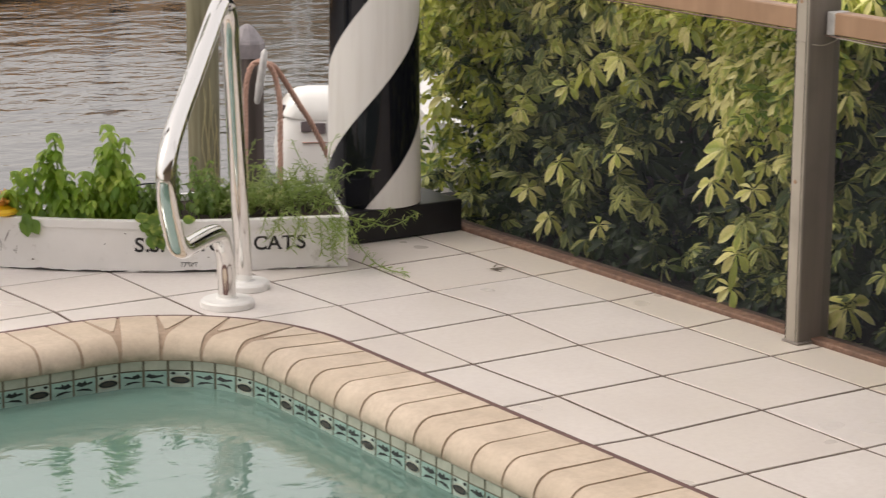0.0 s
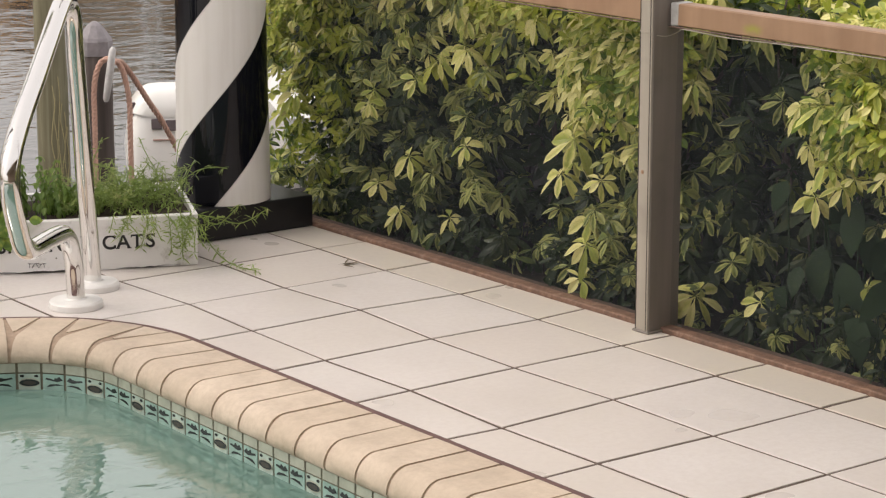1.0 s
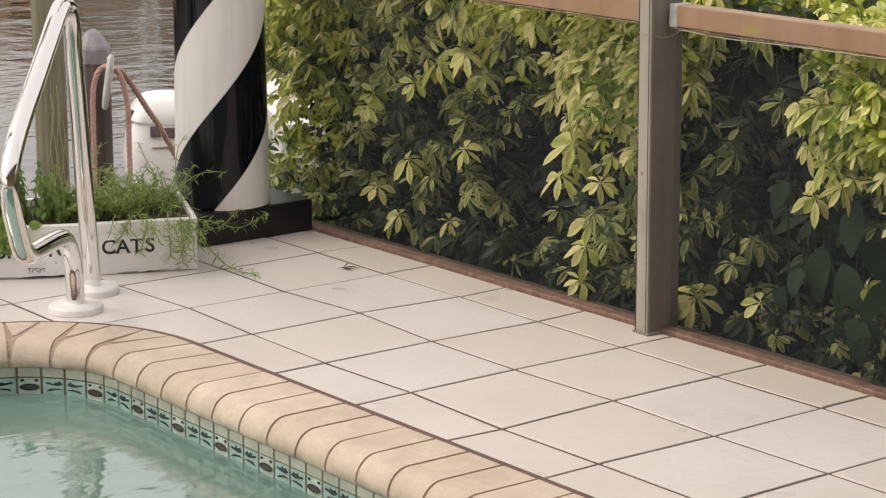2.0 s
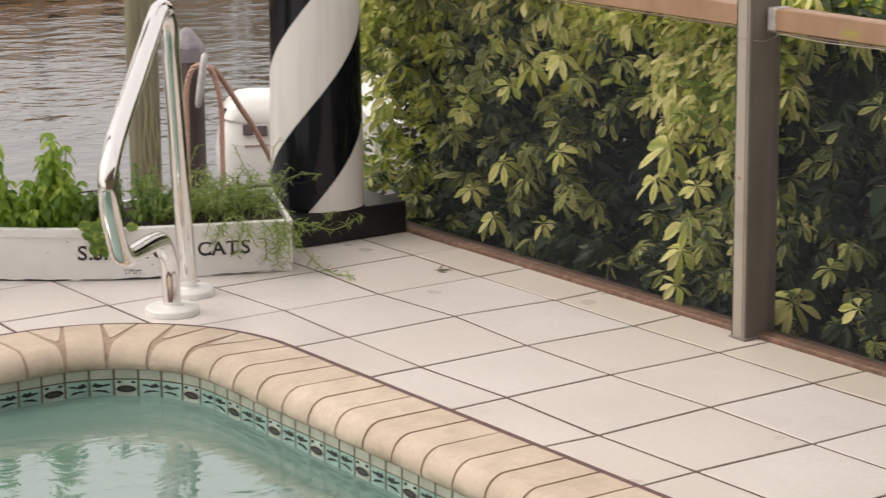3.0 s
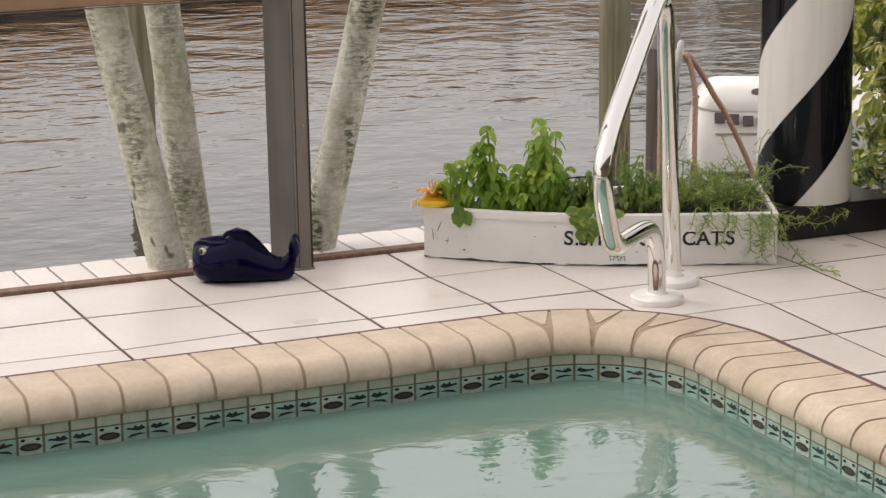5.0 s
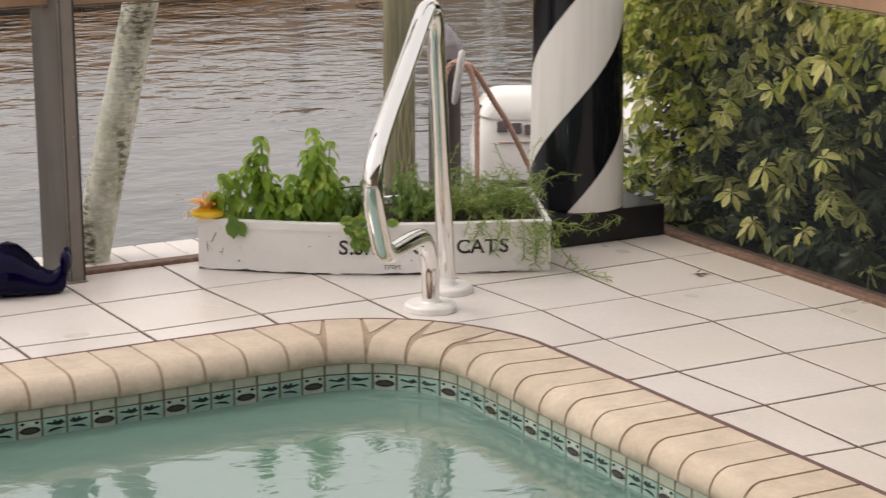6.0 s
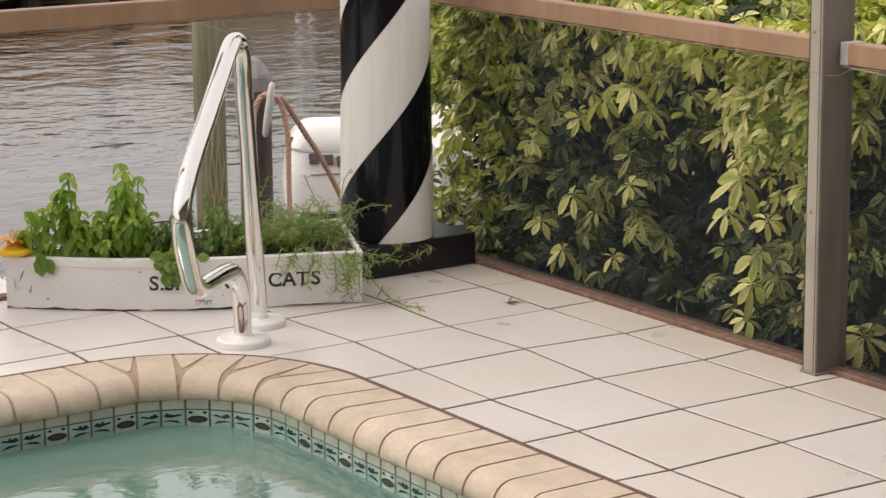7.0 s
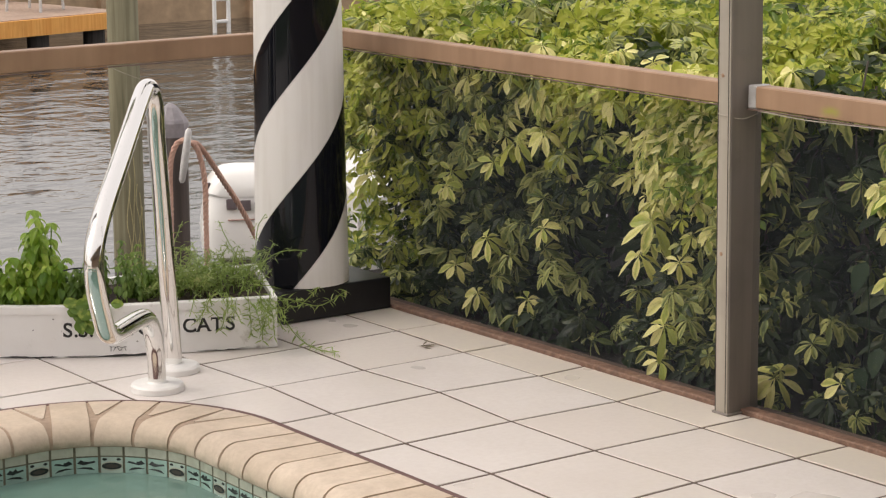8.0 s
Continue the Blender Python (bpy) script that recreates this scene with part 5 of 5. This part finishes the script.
def fern():
    t = thing("asparagus_fern", "feathery asparagus fern trailing over the planter edge", "plant", hull_point(0.16, 0, 0.14))
    o = t.matrix_world.translation.copy()
    r = np.random.default_rng(21)
    out, sprays = [], []
    for k in range(125):
        sprays.append((r.uniform(0.03, 0.36), r.uniform(-0.7, 0.6), r.uniform(0, 360), r.uniform(0.08, 0.17), r.uniform(0.9, 2.2)))
    # sprays that hang over the pool side, over the stern and up in front of the pillar
    for u, az, reach, rise in ((0.20, -110, 0.20, 0.7), (0.05, 30, 0.22, 1.6), (0.04, 60, 0.22, 2.6), (0.08, 70, 0.22, 3.0), (0.12, 40, 0.22, 2.5), (0.26, 100, 0.22, 2.6), (0.3, -120, 0.16, 0.9),
                               (0.03, -112, 0.14, 0.1), (0.12, -115, 0.11, 0.1), (0.05, -90, 0.15, 0.2), (0.02, -115, 0.12, 0.2), (0.045, -108, 0.15, 0.2), (0.08, -112, 0.13, 0.15), (0.13, -110, 0.14, 0.2), (0.03, -100, 0.15, 0.15), (0.10, -100, 0.18, 0.6), (0.17, -105, 0.17, 0.7), (0.22, -112, 0.10, 0.2), (0.06, -110, 0.10, 0.2)):
        sprays.append((u, (-0.97 if rise < 0.25 else -0.5) if az < 0 else 0.2, az, reach, rise))
    # two long trails: one across the black block, one down on to the deck
    for ends in (((0.60, 0.37, 0.15), (0.69, 0.40, 0.12), (0.80, 0.44, 0.085), (0.93, 0.50, 0.10)), ((0.60, 0.36, 0.14), (0.632, 0.355, 0.07), (0.655, 0.32, 0.025), (0.668, 0.26, 0.008), (0.685, 0.19, 0.007)), ((0.60, 0.36, 0.15), (0.70, 0.41, 0.10), (0.82, 0.48, 0.13))):
        path = smooth_path([Vector(q) - o for q in ends], 9)
        bm = BM()
        tube(bm, path, 0.0016, 5)
        part("stem", bm, M_FERN, t)
        for q in path[3::3]:
            aa = r.uniform(0, 6.3)
            for needle in range(5):
                out.append((tuple(q + Vector((r.normal(0, 0.003), r.normal(0, 0.003), 0.002))), (r.normal(0, 0.6), r.normal(0, 0.6), 0.8), aa + needle * 1.2 + r.normal(0, 0.3), r.uniform(0.9, 1.5)))
    # trails that hang down before the hull
    for u, foot in ((0.19, 0.09), (0.14, 0.06), (0.085, 0.04), (0.05, 0.025), (0.02, 0.05)):
        drift = r.normal(0, 0.025)
        drop = [hull_point(u + drift * k / 3, -1, 0.165 - (0.165 - foot) * k / 3) - o + PL_B * (-0.006 - 0.016 * math.sin(1.2 * k)) for k in range(4)]
        path = smooth_path(drop, 5)
        bm = BM()
        tube(bm, path, 0.0013, 4)
        part("stem", bm, M_FERN, t)
        for q in path[1::2]:
            aa = r.uniform(0, 6.3)
            for needle in range(5):
                out.append((tuple(q), (r.normal(0, 0.5), -0.6 + r.normal(0, 0.4), 0.5), aa + needle * 1.15 + r.normal(0, 0.3), r.uniform(0.7, 1.25)))
    for u, side, az, reach, rise in sprays:
        p = hull_point(u, side, 0.145) - o
        a = radians(az) + r.normal(0, 0.15)
        v = Vector((math.cos(a), math.sin(a), rise)).normalized()
        pts = [p.copy()]
        for j in range(int(reach / 0.011)):
            v = (v + Vector((0, 0, -0.055 if rise > 0.25 else -0.13)) + Vector((r.normal(0, 0.13), r.normal(0, 0.13), r.normal(0, 0.06)))).normalized()
            p = p + v * 0.011
            if (p + o).z < 0.006:
                p.z, v.z = 0.006 - o.z, 0.0
            pts.append(p.copy())
            if j > 0 and j % (2 if reach < 0.18 else 3) == 0:
                aa = r.uniform(0, 6.3)
                q = p + Vector((math.cos(aa), math.sin(aa), r.uniform(-0.2, 0.5))) * r.uniform(0.0, 0.014)
                for needle in range(5):
                    ab = aa + needle * 1.05 + r.normal(0, 0.3)
                    out.append((tuple(q), (r.normal(0, 0.6), r.normal(0, 0.6), 0.8), ab, r.uniform(0.6, 1.2)))
        if len(pts) > 2:
            bm = BM()
            tube(bm, pts, 0.0014, 4)
            part("stem", bm, M_FERN, t)
    scatter("needle_sprays", [simple_leaf(0.024, 0.0034, 0.2)], out, M_FERN, t, "feathery green needles", "stuff")


fern()


def trailing_leaves():
    """Broad leaves that hang over the pool side of the hull."""
    t = thing("trailing_plant", "broad green leaves hanging over the planter edge", "plant", hull_point(0.56, -1, 0.15))
    o = t.matrix_world.translation.copy()
    r = np.random.default_rng(9)
    for u, z, sc in ((0.895, 0.158, 1.25), (0.885, 0.150, 1.05), (0.905, 0.165, 0.9), (0.60, 0.158, 0.9), (0.585, 0.15, 1.0), (0.57, 0.155, 1.1), (0.555, 0.145, 0.9), (0.545, 0.16, 1.0), (0.575, 0.125, 1.0), (0.56, 0.115, 0.95), (0.545, 0.12, 0.9), (0.59, 0.14, 0.8), (0.535, 0.14, 0.8), (0.55, 0.095, 0.9), (0.535, 0.105, 0.8), (0.52, 0.15, 0.9), (0.505, 0.155, 0.8), (0.49, 0.15, 0.9), (0.47, 0.158, 0.8), (0.515, 0.125, 0.85)):
        p = hull_point(u, -1, z) - o + Vector((-0.006, -0.012, 0))
        n = Vector((-0.55 + r.normal(0, 0.2), -0.75, 0.35 + r.normal(0, 0.15)))
        scatter("leaf", [broad_leaf(0.046, 0.034, 0.3)], [(tuple(p), tuple(n), -1.3 + r.normal(0, 0.6), sc)], M_TRAIL, t)


trailing_leaves()


def wire_border():
    t = thing("wire_border", "small dark wire border arching out of the soil", "garden border", hull_point(0.52, 0.2, 0.14))
    for x, w, h in ((-0.10, 0.05, 0.055), (-0.055, 0.045, 0.05), (-0.01, 0.045, 0.05), (0.03, 0.04, 0.045)):
        bm = BM()
        tube(bm, smooth_path([Vector((x - w / 2, 0, 0)), Vector((x - w / 2, 0, h * 0.6)), Vector((x, 0, h)), Vector((x + w / 2, 0, h * 0.6)), Vector((x + w / 2, 0, 0))]), 0.0018, 5)
        part("hoop", bm, M_MOTIF, t)
    bm = BM()
    tube(bm, smooth_path([Vector((-0.16, 0, 0.02)), Vector((-0.11, 0, 0.07)), Vector((-0.04, 0, 0.085)), Vector((0.05, 0, 0.075))]), 0.0022, 5)
    part("hoop", bm, M_MOTIF, t)


wire_border()


def bow_flower():
    t = thing("flower_ornament", "orange flower in a yellow plastic holder at the bow", "ornament", hull_point(0.965, 0, 0.152))
    b = BM()
    lathe(b, [(0.034, 0.001), (0.048, 0.006), (0.05, 0.014), (0.046, 0.022), (0.030, 0.026), (0.024, 0.03)], 28)
    part("holder", b, M_YELLOW, t, "yellow plastic ring", smooth=True)
    tab = BM()
    box(tab, -0.012, -0.004, -0.012, 0.012, 0.004, 0.012, 0.003)
    part("tab", tab, M_PLASTIC, t, "small white plastic tab", at=pose(-0.056, 0.020, 0.008, 0, 0, 20))
    r = np.random.default_rng(2)
    core = BM()
    lathe(core, [(0.02, 0.028), (0.024, 0.036), (0.02, 0.046), (0.01, 0.052)], 18)
    part("core", core, M_PETAL, t, "orange flower heart", smooth=True)
    for a in np.linspace(0, 6.28, 13)[:-1]:
        spots = [((0, 0, 0.040 + 0.004 * r.random()), (-math.cos(a) * 0.22, -math.sin(a) * 0.22, 0.95), a, r.uniform(0.9, 1.2))]
        scatter("petal", [simple_leaf(0.058, 0.022, 0.18)], spots, M_PETAL, t)
    for a in (0.4, 1.6, 2.9, 4.4, 5.3):
        st = BM()
        tube(st, [(0.01 * math.cos(a), 0.01 * math.sin(a), 0.048), (0.016 * math.cos(a), 0.016 * math.sin(a), 0.074)], 0.0018, 5)
        part("stamen", st, M_PETAL, t)


bow_flower()

# ---- pieces: deck tiles, coping bricks, waterline tiles, edging bricks ----


def bevelled(x0, y0, x1, y1, z0, z1, e=0.003):
    bm = BM()
    lo = [bm.verts.new((x, y, z0)) for x, y in ((x0, y0), (x1, y0), (x1, y1), (x0, y1))]
    mid = [bm.verts.new((x, y, z1 - e * 0.6)) for x, y in ((x0, y0), (x1, y0), (x1, y1), (x0, y1))]
    top = [bm.verts.new((x, y, z1)) for x, y in ((x0 + e, y0 + e), (x1 - e, y0 + e), (x1 - e, y1 - e), (x0 + e, y1 - e))]
    for a, b in ((lo, mid), (mid, top)):
        for i in range(4):
            bm.faces.new((a[i], a[(i + 1) % 4], b[(i + 1) % 4], b[i]))
    bm.faces.new(top)
    return bm


GAP = 0.0050
# crossings of the joints that lie off the true grid, where the tiler went astray
ASTRAY = {(2, -1): (0.016, 0.014), (3, -1): (0.0, -0.009), (2, -2): (-0.009, 0.004), (1, -1): (0.003, 0.003), (1, 0): (0.018, 0.002), (2, 0): (-0.010, 0.001), (1, -2): (-0.005, 0.001), (2, -3): (-0.011, 0.007), (1, -3): (0.007, 0.004),
          (1, -4): (-0.006, -0.014), (2, -5): (-0.006, -0.002), (3, -2): (-0.005, -0.010), (-1, 1): (0.014, 0.003), (-3, 1): (0.0, 0.008), (-4, 1): (0.0, -0.009), (-2, 2): (0.002, -0.006), (-3, 2): (-0.003, -0.014), (-1, 2): (-0.007, 0.003)}
crossings = {}


def crossing(i, j):
    """Where two joints of the deck meet; the outer ones lie on the sills, the inner ones at the pool."""
    if (i, j) not in crossings:
        dx, dy = ASTRAY.get((i, j), (random.gauss(0, 0.0022), random.gauss(0, 0.0022)))
        crossings[i, j] = Vector((i * S + dx, j * S + dy, 0))
    p = crossings[i, j].copy()
    if i == 4:
        p.x = XW + GAP - 0.002
    if j == 3:
        p.y = YW + GAP - 0.002
    return p


def deck_tile(i, j):
    c = [crossing(i, j), crossing(i + 1, j), crossing(i + 1, j + 1), crossing(i, j + 1)]
    if i < 0 and j == 0:
        c[0].y, c[1].y = 0.05, 0.05
    if i == 0 and j < 0:
        c[0].x, c[3].x = 0.045, 0.045
    mid = sum(c, Vector()) / 4
    gap = GAP + random.gauss(0, 0.0004)
    bm = BM()
    loops = []
    for e, z in ((0.0, -0.012), (0.0, -0.001), (0.0016, 0.0)):
        loops.append([p - mid + Vector((gap + e if p.x < mid.x else -gap - e, gap + e if p.y < mid.y else -gap - e, z)) for p in c])
    rings(bm, loops)
    ob = part("tile", bm, M_TILE_EDGE if i == 3 else M_TILE, floor)
    ob.matrix_local = pose(mid.x, mid.y, random.gauss(0, 0.0004), random.gauss(0, 0.06), random.gauss(0, 0.06), 0)


for i in range(-9, 4):
    for j in range(-11, 3):
        if i >= 0 or j >= 0:
            deck_tile(i, j)


HALF_NOSE = (PR - COPE) * math.pi / 4


def nose_point(u):
    """A point of the coping's nose, u metres along it from the middle of the corner."""
    if abs(u) <= HALF_NOSE:
        return cope_point(u * PR / (PR - COPE), COPE)[0]
    return cope_point(math.copysign(PR * math.pi / 4 + abs(u) - HALF_NOSE, u), COPE)[0]


def depth_of(p, way):
    """How far it is from the nose to the deck joint."""
    lo, hi = 0.1, 0.5
    for k in range(24):
        q = p + way * (lo + hi) / 2
        inside = q.y < PY if q.x < CX else q.x < PX if q.y < CY else (q.xy - Vector((CX, CY))).length < PR
        lo, hi = ((lo + hi) / 2, hi) if inside else (lo, (lo + hi) / 2)
    return lo


def aim(deg):
    return Vector((math.cos(radians(deg)), math.sin(radians(deg)), 0))


def cope_brick(u0, way0, u1, way1):
    """A bullnose block between two joints, whose sides run the given ways from the nose to the deck."""
    bm = BM()
    mid = nose_point((u0 + u1) / 2)
    loops = []
    for k in range(5):
        p, way = nose_point(u0 + (u1 - u0) * k / 4), way0.lerp(way1, k / 4).normalized()
        far = depth_of(p, way) / COPE
        loops.append([p - mid + way * ((COPE - i) * (far if COPE - i > 0.06 else 1.0)) + Vector((0, 0, z)) for i, z in PROF])
    rings(bm, loops)
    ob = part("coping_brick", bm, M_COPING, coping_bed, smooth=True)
    ob.matrix_local = pose(mid.x, mid.y, random.gauss(0, 0.0006), 0, 0, random.gauss(0, 0.25))


JOINT = 0.0042
left, right = -HALF_NOSE - 0.061, HALF_NOSE - 0.002
step = (right - left) / 5
turns = [90, 65.7, 41.5, 17.2, -7]
for k in range(5):
    cope_brick(left + k * step + JOINT, aim(turns[k]), left + (k + 1) * step - JOINT, aim(turns[k]))
for k in range(4):
    # a cut triangle fills each widening joint of the corner
    p = nose_point(left + (k + 1) * step)
    wa, wb = aim(turns[k]), aim(turns[k + 1])
    along = nose_point(left + (k + 1) * step + 0.01) - nose_point(left + (k + 1) * step - 0.01)
    along.normalize()
    a, b = p - along * JOINT, p + along * JOINT
    da, db = depth_of(a, wa) - 0.003, depth_of(b, wb) - 0.003
    a0, b0, a1, b1 = a + wa * da, b + wb * db, a + wa * 0.085, b + wb * 0.085
    side = (b0 - a0).normalized() * (JOINT * 1.7)
    corners = [a0 + side, b0 - side, b1.lerp(a1, 0.42), a1.lerp(b1, 0.42)]
    bm = BM()
    o = sum(corners, Vector()) / 4
    rings(bm, [[q - o + Vector((0, 0, z)) for q in corners] for z in (-0.02, 0.0045, 0.0056)])
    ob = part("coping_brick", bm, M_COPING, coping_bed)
    ob.matrix_local = Matrix.Translation(o)
slant = [-7, -6.3, -4.2, -2.6, -1.2] + [0] * 40
for k in range(31):
    cope_brick(left - (k + 1) * 0.1132 + JOINT, aim(90), left - k * 0.1132 - JOINT, aim(90))
    cope_brick(right + k * 0.1135 + JOINT, aim(slant[k]), right + (k + 1) * 0.1135 - JOINT, aim(slant[k + 1]))

# the rest of the deck's tiles, out of the way
verts, faces = [], []
for i in range(-24, 4):
    for j in range(-27, 3):
        if (i >= -9 and j >= -11) or (-14 <= i < 0 and -13 < j < 0):
            continue
        x0, y0, n = i * S, j * S, len(verts)
        x1, y1 = (XW if i == 3 else x0 + S), (YW if j == 2 else y0 + S)
        verts += [(x0 + GAP, y0 + GAP, 0), (x1 - GAP, y0 + GAP, 0), (x1 - GAP, y1 - GAP, 0), (x0 + GAP, y1 - GAP, 0)]
        faces.append((n, n + 1, n + 2, n + 3))
me = bpy.data.meshes.new("far_tiles")
me.from_pydata(verts, [], faces)
me.materials.append(M_TILE.m)
ob = new("far_tiles", me)
ob.parent = floor
tagged(ob, kind="stuff")

# waterline tiles on the pool wall
band = thing("waterline_band", "patterned ceramic tile band at the pool's waterline", "tile band", (0, 0, 0))
tagged(band, kind="structure")
bed = BM()
rings(bed, [[cope_point(s, COPE - 0.020)[0] + Vector((0, 0, z)) for z in (-0.05, -0.20)] + [cope_point(s, COPE - 0.011)[0] + Vector((0, 0, z)) for z in (-0.20, -0.05)] for s in np.linspace(-3.3, 3.3, 260)])
part("bed", bed, M_TILEGROUT, band)


W0 = COPE - 0.012
PT = 0.0626
R_IN = PR - W0


def wall_point(u, inset):
    """A point of the pool wall, u metres along it from the middle of the corner."""
    half = R_IN * math.pi / 4
    s = u * PR / R_IN if abs(u) < half else math.copysign(PR * math.pi / 4 + abs(u) - half, u)
    return cope_point(s, inset)[0]


def wall_piece(s0, s1, z0, z1, i0, i1):
    bm = BM()
    loops = [[wall_point(s, i0) + Vector((0, 0, z)) for z in (z0, z1)] + [wall_point(s, i1) + Vector((0, 0, z)) for z in (z1, z0)] for s in (s0, s1)]
    rings(bm, loops)
    return bm


def decal(bm, pts, depth):
    rings(bm, [[wall_point(x, dd) + Vector((0, 0, z)) for x, z in pts] for dd in (depth - 0.001, depth + 0.0012)])


def oval(cx, cz, rx, rz, n=14):
    return [(cx + rx * math.cos(2 * math.pi * j / n), cz + rz * math.sin(2 * math.pi * j / n)) for j in range(n)]


for k in range(-40, 40):
    a, b = k * PT - 0.0698 + 0.0034, (k + 1) * PT - 0.0698 - 0.0034
    part("tile", wall_piece(a, b, -0.083, -0.052, W0 - 0.002, W0 + 0.003), M_POOLTILE, band)
    t = part("tile", wall_piece(a, b, -0.190, -0.087, W0 - 0.002, W0 + 0.003), M_POOLTEAL if k % 3 else M_POOLPLAQUE, band)
    if abs(k) > 30:
        continue
    mid, d = (a + b) / 2, W0 + 0.003
    if k % 3 == 0:
        m = BM()
        decal(m, oval(mid, -0.110, 0.0277, 0.0125), d)
        ring = part("ring", m, M_POOLTILE, t, "pale oval ring")
        m = BM()
        decal(m, oval(mid, -0.110, 0.0262, 0.0092), d + 0.0006)
        part("motif", m, M_MOTIF, t, "dark oval motif")
        m = BM()
        decal(m, oval(mid, -0.110, 0.017, 0.0052), d + 0.0011)
        part("motif", m, M_MOTIFCORE, t, "brown heart of the motif")
        m = BM()
        decal(m, oval(mid - 0.018, -0.0925, 0.006, 0.0035, 8), d)
        decal(m, oval(mid + 0.018, -0.0925, 0.006, 0.0035, 8), d)
        part("dots", m, M_MOTIF, t, "two dark dots")
    else:
        flip = 1 if k % 3 == 1 else -1
        m = BM()
        decal(m, [(mid + flip * x, -0.098 + z) for x, z in ((0.026, -0.003), (0.01, -0.008), (-0.022, -0.002), (-0.018, 0.002), (-0.004, 0.0), (0.0, 0.007), (0.008, 0.001), (0.016, 0.006))][::flip], d)
        part("motif", m, M_MOTIF, t, "dark curled leaf motif")
        m = BM()
        decal(m, [(mid + flip * x, -0.117 + z) for x, z in ((0.027, 0.003), (0.006, 0.001), (-0.02, -0.004), (-0.01, 0.004), (0.01, 0.006))][::flip], d)
        part("motif", m, M_MOTIF, t, "dark curled leaf motif")

# edging bricks on the seawall
brick = mesh_of("brick", bevelled(0.002, 0.002, 0.094, 0.262, -0.05, 0.0, 0.004), M_TILE)
for k in range(-24, 12):
    ob = new("brick", brick)
    ob.parent = seawall_cap
    ob.matrix_local = pose(k * 0.0975, YW + 0.06, -0.008 + random.gauss(0, 0.0008), 0, 0, random.gauss(0, 0.3))


# ---- small things ----
def fallen_leaf(x, y, rz, label):
    t = thing("fallen_leaf", label, "leaf", (x, y, 0.001), rz)
    scatter("blade", [simple_leaf(0.066, 0.016, -0.12)], [((0, 0, 0.002), (0.1, 0.05, 1), 0.0, 1.0), ((0.02, 0.004, 0.003), (-0.2, 0.1, 1), 0.9, 0.55), ((0.012, -0.003, 0.002), (0.2, -0.1, 1), -0.9, 0.6)], M_DRYLEAF, t)


fallen_leaf(0.925, 0.128, -20, "dry brown leaf lying on the deck tiles")


def cable():
    t = thing("cable", "thin pale cable drooping under the chair rail", "cable", (1.12, -0.92, 0.77))
    pts = [(0.036, 0.03, 0.004), (-0.005, 0.012, 0.0), (-0.006, -0.02, -0.004), (0.03, -0.042, -0.012), (0.075, -0.042, -0.004), (0.04, -0.10, 0.010), (0.04, -0.25, 0.006), (0.04, -0.5, 0.011), (0.04, -0.9, 0.013), (0.04, -1.6, 0.013)]
    bm = BM()
    tube(bm, smooth_path([Vector(p) for p in pts]), 0.0013, 6)
    part("wire", bm, M_STRIP, t)


cable()


def string():
    t = thing("string", "thin pale string sagging under the back chair rail", "string", (0.62, YW - 0.003, 0.69))
    bm = BM()
    tube(bm, smooth_path([Vector(p) for p in ((-0.206, 0.004, 0.079), (-0.105, 0.0, 0.035), (0.0, 0.0, 0.001), (0.138, 0.0, 0.011), (0.32, 0.004, 0.05), (0.46, 0.004, 0.079))]), 0.0008, 5)
    part("thread", bm, M_STRIP, t)


string()


def arum():
    """Broad dark leaves at the foot of the hedge."""
    t = thing("broadleaf_plant", "dark broad-leaved plant at the foot of the hedge", "plant", (1.36, -1.5, -0.03))
    r = np.random.default_rng(33)
    for k in range(40):
        p = Vector((r.uniform(-0.06, 0.10), r.uniform(-0.42, 0.34), 0))
        top = p + Vector((r.normal(0, 0.02), r.normal(0, 0.03), r.uniform(0.10, 0.50)))
        st = BM()
        tube(st, [p, p.lerp(top, 0.6) + Vector((0.01, 0, 0)), top], 0.0025, 5)
        part("stalk", st, M_BROAD, t)
        scatter("leaf", [broad_leaf(0.13, 0.07, 0.4), broad_leaf(0.115, 0.07, 0.55)], [(tuple(top), (-0.62 + r.normal(0, 0.25), -0.5 + r.normal(0, 0.3), 0.5), r.uniform(2.4, 5.2), r.uniform(0.6, 1.1))], M_BROAD, t).data.shade_smooth()


arum()
